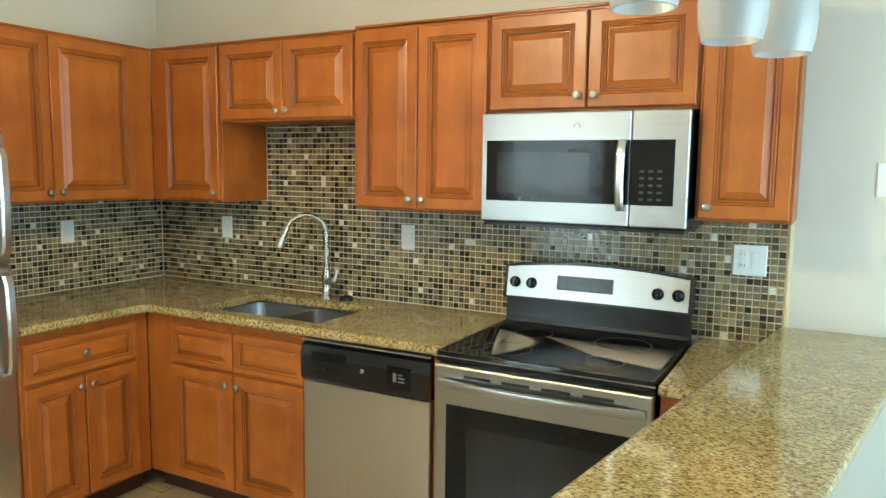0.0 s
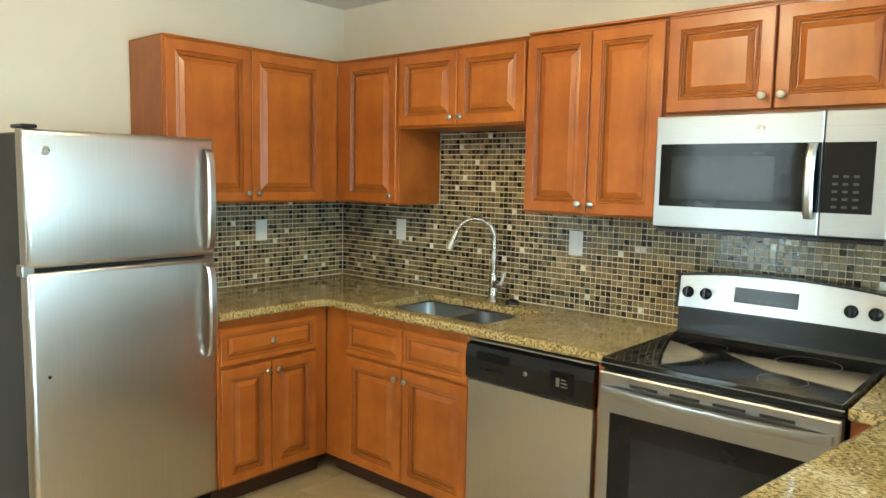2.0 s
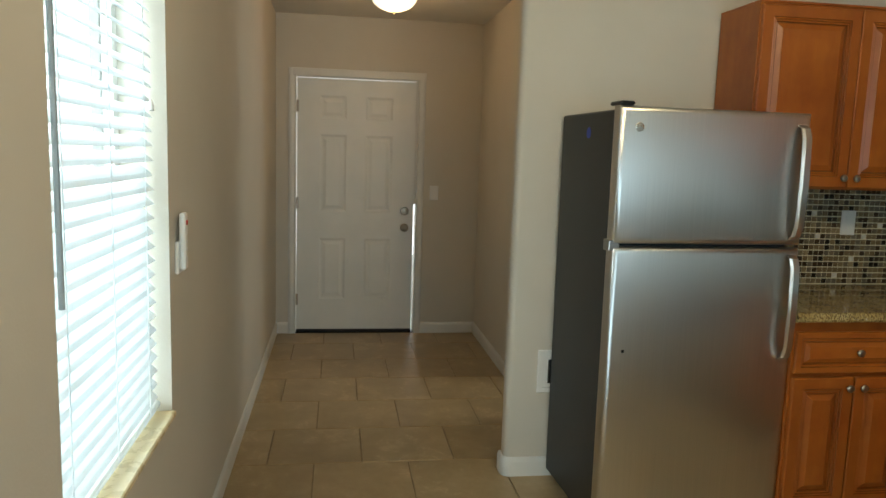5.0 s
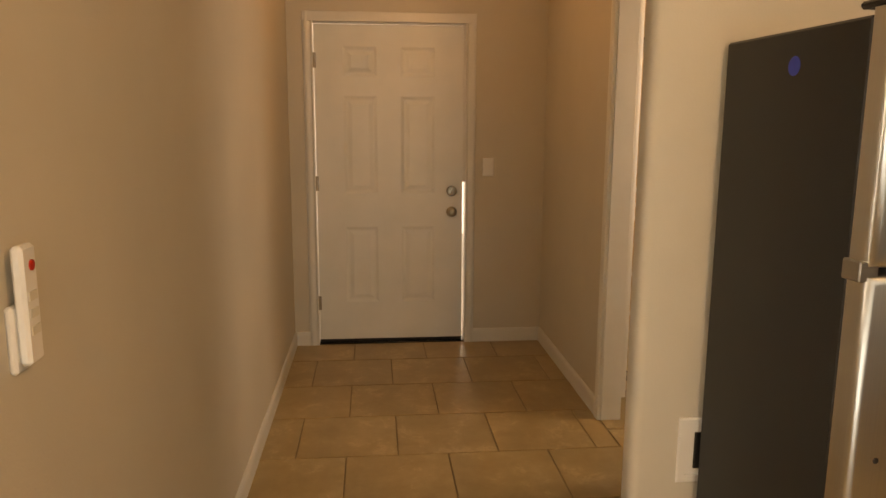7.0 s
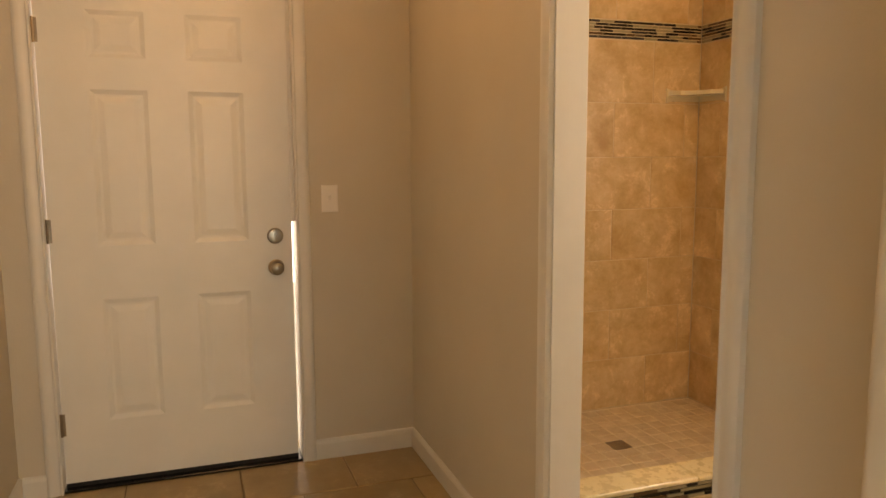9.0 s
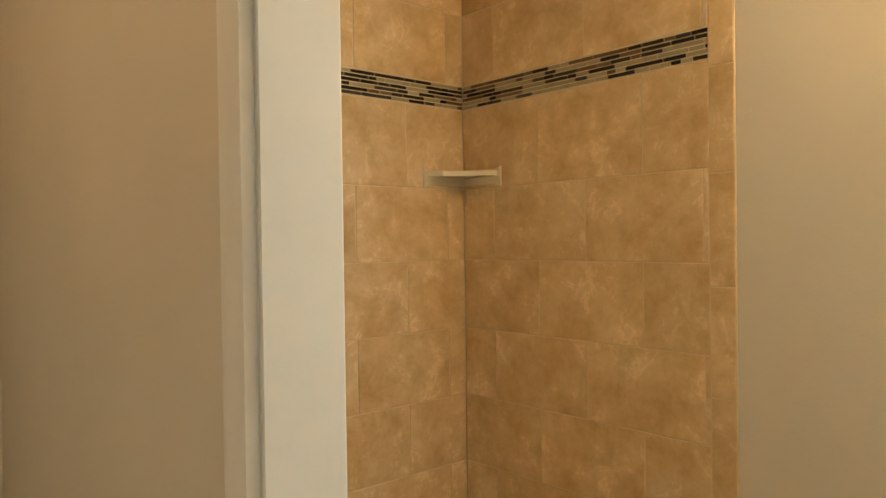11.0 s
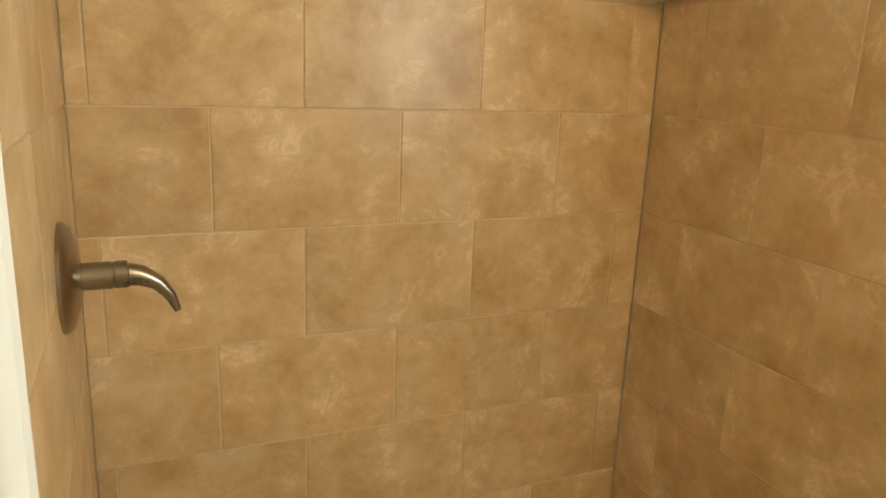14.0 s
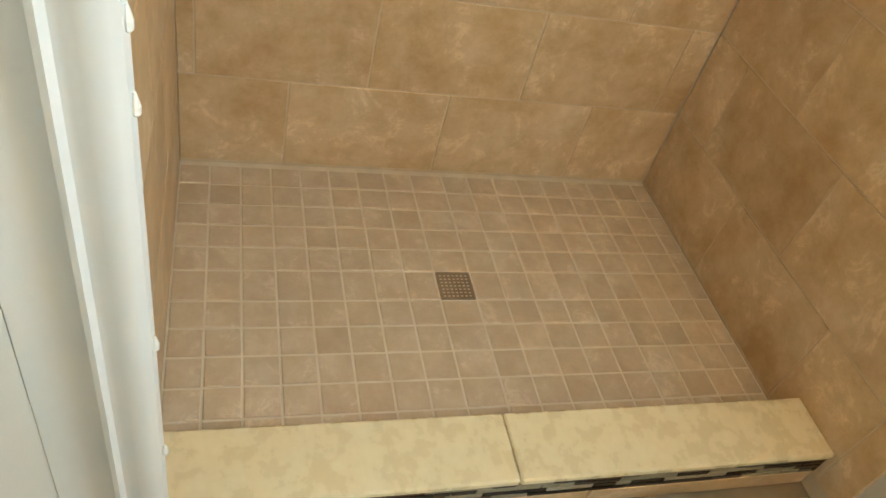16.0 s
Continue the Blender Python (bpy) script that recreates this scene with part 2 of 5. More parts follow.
def stone_tile(name, dark, midc, pale, rough, scale=3.2, vary=0.06):
    """Glazed ceramic with cloudy stone figure; each piece lies on another part of the figure."""
    m, n, l, b = nodes_of(name)
    co, info = n.new("ShaderNodeTexCoord"), n.new("ShaderNodeObjectInfo")
    off = n.new("ShaderNodeVectorMath")
    off.operation = "MULTIPLY_ADD"
    cb = n.new("ShaderNodeCombineXYZ")
    mul = n.new("ShaderNodeMath")
    mul.operation = "MULTIPLY"
    mul.inputs[1].default_value = 37.0
    l.new(info.outputs["Random"], mul.inputs[0])
    for i in range(3):
        l.new(mul.outputs[0], cb.inputs[i])
    off.inputs[1].default_value = (1, 1, 1)
    l.new(co.outputs["Object"], off.inputs[0])
    l.new(cb.outputs[0], off.inputs[2])
    a = n.new("ShaderNodeTexNoise")
    a.inputs["Scale"].default_value, a.inputs["Detail"].default_value = scale, 9
    a.inputs["Roughness"].default_value, a.inputs["Distortion"].default_value = 0.70, 0.15
    l.new(off.outputs[0], a.inputs[0])
    r = ramp(n, [(0.34, dark), (0.52, midc), (0.68, pale)])
    l.new(a.outputs[0], r.inputs[0])
    wisp = n.new("ShaderNodeTexNoise")
    wisp.inputs["Scale"].default_value, wisp.inputs["Detail"].default_value = scale * 1.3, 7
    wisp.inputs["Roughness"].default_value, wisp.inputs["Distortion"].default_value = 0.66, 0.7
    l.new(off.outputs[0], wisp.inputs[0])
    ridge = ramp(n, [(0.52, (0, 0, 0)), (0.565, (1, 1, 1)), (0.60, (0, 0, 0))])
    l.new(wisp.outputs[0], ridge.inputs[0])
    gate = ramp(n, [(0.50, (0, 0, 0)), (0.60, (0.75, 0.75, 0.75))])
    l.new(a.outputs[0], gate.inputs[0])
    veil = mix(n, l, ridge.outputs[0], gate.outputs[0], 1.0, "MULTIPLY")
    figure = mix(n, l, r.outputs[0], tuple(min(0.9, c * 1.18) for c in pale), veil)
    tint = ramp(n, [(0.0, (1 - vary, 1 - vary, 1 - vary)), (1.0, (1 + vary, 1 + vary, 1 + vary))])
    l.new(info.outputs["Random"], tint.inputs[0])
    l.new(mix(n, l, figure, tint.outputs[0], 1.0, "MULTIPLY"), b.inputs["Base Color"])
    mr = n.new("ShaderNodeMapRange")
    mr.inputs[3].default_value, mr.inputs[4].default_value = rough - 0.06, rough + 0.12
    l.new(a.outputs[0], mr.inputs[0])
    l.new(mr.outputs[0], b.inputs["Roughness"])
    bump(n, l, b, a.outputs[0], 0.12, 0.003)
    return m


WALLTILE = stone_tile("shower_tile", (0.48, 0.31, 0.15), (0.62, 0.445, 0.255), (0.72, 0.555, 0.37), 0.30, 6.0)
PANTILE = stone_tile("pan_tile", (0.50, 0.38, 0.25), (0.58, 0.46, 0.32), (0.65, 0.54, 0.40), 0.45, 9.0, 0.05)
FLOORTILE = stone_tile("floor_tile", (0.33, 0.235, 0.118), (0.39, 0.285, 0.153), (0.46, 0.345, 0.20), 0.30, 4.0, 0.06)

m_glass, n_, l_, b_ = nodes_of("window_glass")
b_.inputs["Base Color"].default_value, b_.inputs["Roughness"].default_value = (0.95, 0.98, 0.97, 1), 0.0
b_.inputs["Transmission Weight"].default_value, b_.inputs["IOR"].default_value = 1.0, 1.45
GLASS = m_glass
m_shade, n_, l_, b_ = nodes_of("frosted_glass")
b_.inputs["Base Color"].default_value, b_.inputs["Roughness"].default_value = (0.52, 0.52, 0.51, 1), 0.35
b_.inputs["Transmission Weight"].default_value = 0.55
b_.inputs["Emission Color"].default_value, b_.inputs["Emission Strength"].default_value = (1.0, 0.93, 0.82, 1), 0.0
SHADEGLASS = m_shade
m_dome, n_, l_, b_ = nodes_of("lit_dome")
b_.inputs["Base Color"].default_value = (0.95, 0.93, 0.88, 1)
b_.inputs["Emission Color"].default_value, b_.inputs["Emission Strength"].default_value = (1.0, 0.90, 0.72, 1), 4.0
LITDOME = m_dome

# ---- mesh helpers ----


def bx(bm, lo, hi, bev=0.0, seg=1):
    """A box from lo to hi, its edges rounded by bev."""
    x0, y0, z0 = lo
    x1, y1, z1 = hi
    vs = [bm.verts.new(p) for p in itertools.product((x0, x1), (y0, y1), (z0, z1))]
    fs = [bm.faces.new([vs[i] for i in q]) for q in ((0, 1, 3, 2), (4, 6, 7, 5), (0, 4, 5, 1), (2, 3, 7, 6), (0, 2, 6, 4), (1, 5, 7, 3))]
    if bev:
        es = list({e for f in fs for e in f.edges})
        bmesh.ops.bevel(bm, geom=es, offset=bev, segments=seg, affect="EDGES", profile=0.5)
    return bm


def boxes(*items, bev=0.0):
    bm = bmesh.new()
    for lo, hi in items:
        bx(bm, lo, hi, bev)
    return bm


def rings(bm, loops, close_first=True, close_last=True):
    """Skins successive loops of points, all of the same count."""
    rows = [[bm.verts.new(p) for p in loop] for loop in loops]
    k = len(rows[0])
    for a, b in zip(rows, rows[1:]):
        for i in range(k):
            bm.faces.new((a[i], a[(i + 1) % k], b[(i + 1) % k], b[i]))
    if close_first:
        bm.faces.new(rows[0][::-1])
    if close_last:
        bm.faces.new(rows[-1])
    return bm


def lathe(profile, seg=20, axis="z"):
    """Turns a profile of (radius, height) round an axis; axis "y" points the height to -y."""
    bm = bmesh.new()
    loops = []
    for r, h in profile:
        pts = []
        for i in range(seg):
            a = 2 * math.pi * i / seg
            c, s = r * math.cos(a), r * math.sin(a)
            pts.append((c, s, h) if axis == "z" else (c, -h, s))
        loops.append(pts)
    return rings(bm, loops)


def tube(pts, radius, seg=10, bm=None):
    """A round bar along points; radius may be a list."""
    bm = bm or bmesh.new()
    ps = [Vector(p) for p in pts]
    rs = radius if isinstance(radius, (list, tuple)) else [radius] * len(ps)
    ref, loops = None, []
    for i, p in enumerate(ps):
        d = (ps[min(i + 1, len(ps) - 1)] - ps[max(i - 1, 0)]).normalized()
        if ref is None:
            ref = d.orthogonal().normalized()
        ref = (ref - d * ref.dot(d)).normalized()
        side = d.cross(ref)
        loops.append([p + rs[i] * (math.cos(2 * math.pi * k / seg) * ref + math.sin(2 * math.pi * k / seg) * side) for k in range(seg)])
    return rings(bm, loops)


def rrect(x0, y0, x1, y1, r, z, seg=4):
    """A rounded rectangle of points at height z."""
    out = []
    for cx, cy, a0 in ((x1 - r, y1 - r, 0), (x0 + r, y1 - r, 90), (x0 + r, y0 + r, 180), (x1 - r, y0 + r, 270)):
        for k in range(seg + 1):
            a = radians(a0 + 90 * k / seg)
            out.append((cx + r * math.cos(a), cy + r * math.sin(a), z))
    return out


def rect_xz(x0, z0, x1, z1, inset, y):
    return [(x0 + inset, y, z0 + inset), (x1 - inset, y, z0 + inset), (x1 - inset, y, z1 - inset), (x0 + inset, y, z1 - inset)]


def mesh_from(bm, name, material, smooth=False):
    bmesh.ops.recalc_face_normals(bm, faces=bm.faces[:])
    me = bpy.data.meshes.new(name)
    bm.to_mesh(me)
    bm.free()
    me.materials.append(material)
    if smooth:
        me.polygons.foreach_set("use_smooth", [True] * len(me.polygons))
        me.set_sharp_from_angle(angle=radians(38))
    return me


ORIGIN = Matrix.Identity(4)   # where the space that is being built has its own zero


def part(name, bm, material, parent=None, label="", smooth=False, at=None):
    ob = new(name, mesh_from(bm, name, material, smooth))
    if parent is not None:
        ob.parent = parent
    if at is not None:
        ob.matrix_basis = at
    elif parent is None:
        ob.matrix_basis = ORIGIN
    if label:
        ob["label"] = label
    return ob


def thing(name, at, label, category, group="", kind=""):
    ob = new(name)
    ob.empty_display_size = 0.05
    ob.matrix_basis = ORIGIN @ at
    return tagged(ob, label, category, group, kind)


def structure(name, bm, material, label, category, smooth=False):
    return tagged(part(name, bm, material, None, "", smooth), label, category, "", "structure")


def piece(name, me, parent, at):
    ob = new(name, me)
    ob.parent = parent
    ob.matrix_basis = at
    return ob


def unit_tile(name, material, w, h, t, bev):
    """A tile lying in x and y, its face up at z = t, its middle at the origin."""
    bm = bmesh.new()
    rings(bm, [rrectless(w, h, 0, 0), rrectless(w, h, 0, t - bev), rrectless(w, h, bev, t)], True, True)
    return mesh_from(bm, name, material)


def rrectless(w, h, inset, z):
    a, b = w / 2 - inset, h / 2 - inset
    return [(-a, -b, z), (a, -b, z), (a, b, z), (-a, b, z)]


def darker_grooves(bm, steps):
    """Gives the groove faces of a moulded front the second, darker wood."""
    bm.faces.ensure_lookup_table()
    for k in steps:
        for f in range(4 * k - 4, min(4 * k, len(bm.faces))):
            bm.faces[f].material_index = 1
    return bm


def raised_panel(w, h, frame_w=0.055):
    """A cabinet door or drawer front with a moulded frame and a raised field. It faces -y."""
    bm = bmesh.new()
    f = frame_w
    prof = [(0, 0), (0, -0.015), (0.004, -0.019), (f - 0.010, -0.019), (f - 0.007, -0.0145), (f - 0.001, -0.0168), (f + 0.002, -0.0122), (f + 0.008, -0.0145),
            (f + 0.011, -0.0065), (f + 0.015, -0.0065), (f + 0.034, -0.0155), (f + 0.036, -0.0170)]
    prof = [(i, y) for i, y in prof if i < min(w, h) / 2 - 0.008]
    rings(bm, [rect_xz(0, 0, w, h, i, y) for i, y in prof])
    return darker_grooves(bm, (4, 6, 8, 9))


def drawer_front(w, h, frame_w=0.028):
    """A drawer front: a narrow frame, two stepped beads and a raised field."""
    bm = bmesh.new()
    prof = [(0, 0), (0, -0.015), (0.004, -0.019), (frame_w - 0.004, -0.019), (frame_w, -0.0145), (frame_w + 0.008, -0.0155), (frame_w + 0.011, -0.009),
            (frame_w + 0.015, -0.009), (frame_w + 0.030, -0.0165), (frame_w + 0.032, -0.018)]
    rings(bm, [rect_xz(0, 0, w, h, i, y) for i, y in prof])
    return darker_grooves(bm, (4, 6, 7))


# ---- plan ----
CZ = 2.50                 # ceiling
SOUTH, EAST, DOORX = -3.755, 5.60, -2.49
WX, NY = 0.22, -0.29       # kitchen: faces of the west and north walls
KITCHEN = Matrix.Translation((WX, NY, 0))
NHALL, NSTUB, BATHS = -2.14, -2.498, -2.04   # hall side of the north wall, west and east of the opening; bath side
JL, JR = -1.145, -0.55     # bath opening
STUBY = -2.065            # hall side of the wall east of the opening
SHX, SHN, SHS = -2.52, -0.592, -1.955       # shower: back, north and south tile faces
CURB0, CURB1 = -1.67, -1.525
TT = 0.008                # tile thickness

# ---- structure ----
floor = structure("floor", boxes(((-2.75, -3.95, -0.12), (5.8, 0.2, -0.006))), FGROUT, "tan ceramic tile floor with dark grout joints", "floor")
structure("ceiling", boxes(((-2.75, -3.95, CZ), (5.8, 0.2, CZ + 0.1))), CEIL, "off-white painted ceiling", "ceiling")
structure("wall_north", boxes(((WX - 0.085, NY + TT, 0), (5.72, NY + 0.14, CZ))), WALL, "beige painted kitchen wall", "wall")


def rounded_wall():
    """The kitchen's west wall with a rounded south end, and the stub that returns from it along the hall."""
    bm = bmesh.new()
    r = 0.03
    w = WX - 0.085
    out = [(WX - TT, NY + TT), (w, NY + TT), (w, STUBY + 0.11), (JR, STUBY + 0.11), (JR, STUBY), (w, STUBY)]
    for k in range(5):
        a = radians(180 + 22.5 * k)
        out.append((w + 0.015 + 0.015 * math.cos(a), NSTUB + 0.015 + 0.015 * math.sin(a)))
    for k in range(7):
        a = radians(-90 + 15 * k)
        out.append((WX - TT - r + r * math.cos(a), NSTUB + r + r * math.sin(a)))
    return rings(bm, [[(x, y, 0) for x, y in out], [(x, y, CZ) for x, y in out]])


structure("wall_west", rounded_wall(), WALL, "beige painted wall with a rounded corner beside the refrigerator", "wall", True)
structure("wall_hall_north", boxes(((DOORX, NHALL, 0), (JL - 0.02, BATHS, CZ))), WALL, "beige painted hall wall", "wall")
structure("wall_over_opening", boxes(((JL - 0.02, NHALL, 2.07), (WX - 0.085, BATHS - 0.006, CZ))), WALL, "beige painted wall over the bathroom opening", "wall")
DY0, DY1, DH = -3.595, -2.655, 2.035
structure("wall_door", boxes(((DOORX - 0.14, -3.95, 0), (DOORX, DY0 - 0.035, CZ)), ((DOORX - 0.14, DY1 + 0.035, 0), (DOORX, NHALL + 0.05, CZ)),
                             ((DOORX - 0.14, DY0 - 0.035, DH + 0.035), (DOORX, DY1 + 0.035, CZ))), WALL, "beige painted wall round the entry door", "wall")
WX0, WX1, WZ0, WZ1 = 1.17, 2.03, 0.675, 2.10
structure("wall_south", boxes(((DOORX, SOUTH - 0.2, 0), (WX0, SOUTH, CZ)), ((WX1, SOUTH - 0.2, 0), (5.72, SOUTH, CZ)),
                              ((WX0, SOUTH - 0.2, 0), (WX1, SOUTH, WZ0)), ((WX0, SOUTH - 0.2, WZ1), (WX1, SOUTH, CZ))), WALL, "beige painted wall with a window", "wall")
structure("wall_east", boxes(((EAST, SOUTH, 0), (EAST + 0.12, -3.2, CZ)), ((EAST, -1.0, 0), (EAST + 0.12, NY, CZ)),
                             ((EAST, -3.2, 2.2), (EAST + 0.12, -1.0, CZ))), WALL, "beige painted wall with a wide glass door opening", "wall")
# hole for the assumed bathroom window, out of view
BW = (-1.02, -0.50, 1.18, 2.02)
structure("wall_bath_north", boxes(((-2.64, SHN + TT, 0), (BW[0], SHN + 0.12, CZ)), ((BW[1], SHN + TT, 0), (WX - 0.085, SHN + 0.12, CZ)),
                                   ((BW[0], SHN + TT, 0), (BW[1], SHN + 0.12, BW[2])), ((BW[0], SHN + TT, BW[3]), (BW[1], SHN + 0.12, CZ))), WALL, "beige painted bathroom wall", "wall")
structure("wall_bath_west", boxes(((SHX - 0.12, BATHS, 0), (SHX - TT, SHN + TT, CZ))), WALL, "backing wall of the shower", "wall")
structure("wall_shower_south", boxes(((SHX - TT, BATHS + 0.001, 0), (-1.45, SHS - TT, CZ))), TRIM, "furred wall that carries the shower valve", "wall")
structure("porch_ground", boxes(((-6, -40, -0.16), (40, -3.95, -0.13)), ((-40, -40, -0.16), (-2.75, 40, -0.13)), ((5.8, -40, -0.16), (40, 40, -0.13))),
          CONCRETE, "grey concrete outside the doors", "ground")


m_sky, n_, l_, b_ = nodes_of("bright_daylight")
b_.inputs["Base Color"].default_value = (0.7, 0.75, 0.8, 1)
b_.inputs["Emission Color"].default_value, b_.inputs["Emission Strength"].default_value = (0.86, 0.94, 1.0, 1), 5.0
structure("backdrop", boxes(((-8.1, -12, -0.13), (-8.0, 6, 7))), m_sky, "bright hazy daylight outside the entry door", "backdrop")
structure("backdrop", boxes(((-6, -14.1, -0.13), (9, -14.0, 9))), m_sky, "bright hazy daylight outside the window", "backdrop")


def baseboard(x0, y0, x1, y1, side):
    """A baseboard along a wall; side points into the room."""
    d, s = Vector((x1 - x0, y1 - y0, 0)), Vector((side[0], side[1], 0))
    prof = [(0, 0), (0.013, 0), (0.013, 0.07), (0.009, 0.083), (0.004, 0.09), (0, 0.09)]
    bm = bmesh.new()
    rings(bm, [[Vector((x0, y0, z)) + s * o + d * k for o, z in prof] for k in (0, 1)])
    structure("baseboard", bm, TRIM, "white painted baseboard", "baseboard")


baseboard(DOORX, SOUTH, 5.6, SOUTH, (0, 1))
baseboard(DOORX, SOUTH + 0.013, DOORX, DY0 - 0.062, (1, 0))
baseboard(DOORX, DY1 + 0.062, DOORX, NHALL, (1, 0))
baseboard(DOORX + 0.013, NHALL, JL - 0.075, NHALL, (0, -1))
baseboard(JR + 0.067, STUBY, WX - 0.098, STUBY, (0, -1))
baseboard(WX - 0.085, NSTUB, WX - 0.085, STUBY, (-1, 0))
baseboard(WX - 0.095, NSTUB, WX - 0.045, NSTUB, (0, -1))
baseboard(WX - TT, NSTUB + 0.03, WX - TT, NY - 1.24, (1, 0))


def corner_board():
    bm = bmesh.new()
    prof = [(0, 0), (0.013, 0), (0.013, 0.07), (0.009, 0.083), (0.004, 0.09), (0, 0.09)]
    loops = []
    for k in range(7):
        a = radians(-90 + 15 * k)
        loops.append([(WX - TT - 0.03 + (0.03 + o) * math.cos(a), NSTUB + 0.03 + (0.03 + o) * math.sin(a), z) for o, z in prof])
    structure("baseboard", rings(bm, loops), TRIM, "white painted baseboard round the corner", "baseboard", True)


corner_board()

CASING = [(0, 0), (0, 0.016), (0.006, 0.018), (0.012, 0.013), (0.020, 0.013), (0.028, 0.017), (0.044, 0.019), (0.050, 0.016), (0.057, 0.012), (0.060, 0.0)]


def casing_leg(m, h, w=0.060):
    """A moulded upright of door casing: x across, the face to -y."""
    bm = bmesh.new()
    s = w / 0.060
    pts = [m @ Vector((x * s, -y, z)) for z in (0, h) for x, y in CASING]
    k = len(CASING)
    return rings(bm, [pts[:k], pts[k:]])


def moulding(name, at, length, label, parent=None):
    ob = part(name, casing_leg(Matrix.Identity(4), length), TRIM, parent, label, True)
    ob.matrix_basis = at
    return ob


def bath_opening():
    t = thing("door_frame", pose(JL, NHALL, 0), "white painted door casing and jamb of the bathroom opening", "door frame", "", "structure")
    inv = t.matrix_basis.inverted()
    part("jamb", boxes(((JL - 0.02, NHALL, 0), (JL, BATHS, 2.05)), bev=0.002), TRIM, t, at=inv)
    part("jamb", boxes(((JR - 0.002, STUBY, 0), (JR - 0.0002, STUBY + 0.11, 2.05))), TRIM, t, at=inv)
    part("head_jamb", boxes(((JL, NHALL, 2.05), (JR, BATHS, 2.0695))), TRIM, t, at=inv)
    # hall side: the profile's thick edge away from the opening
    moulding("casing", inv @ pose(JL - 0.006, NHALL, 0) @ Matrix.Diagonal((-1, 1, 1, 1)), 2.11, "", t)
    moulding("casing", inv @ pose(JR + 0.004, STUBY, 0), 2.06, "", t)
    hb = bmesh.new()
    bx(hb, (JL - 0.066, NHALL - 0.018, 2.056), (JR + 0.2, NHALL, 2.115), 0.004)
    part("head_casing", hb, TRIM, t, at=inv)


bath_opening()


def shower_edge():
    t = thing("trim_shower", pose(-1.449, SHS - 0.014, 0, 0, 0, 90), "white moulded casing at the shower's edge with paint drips", "trim", "", "structure")
    part("casing", casing_leg(Matrix.Diagonal((1.0, 1, 1, 1)), CZ), TRIM, t, "", True)
    for z, sx in ((0.66, 0.061), (0.45, 0.062), (0.95, 0.061), (1.02, 0.0605), (1.1, 0.061)):
        part("paint_drip", lathe([(0.001, 0), (0.004, 0.003), (0.0045, 0.010), (0.0015, 0.022)], 8), CAULK, t, at=pose(sx - 0.001, -0.005, z))


shower_edge()


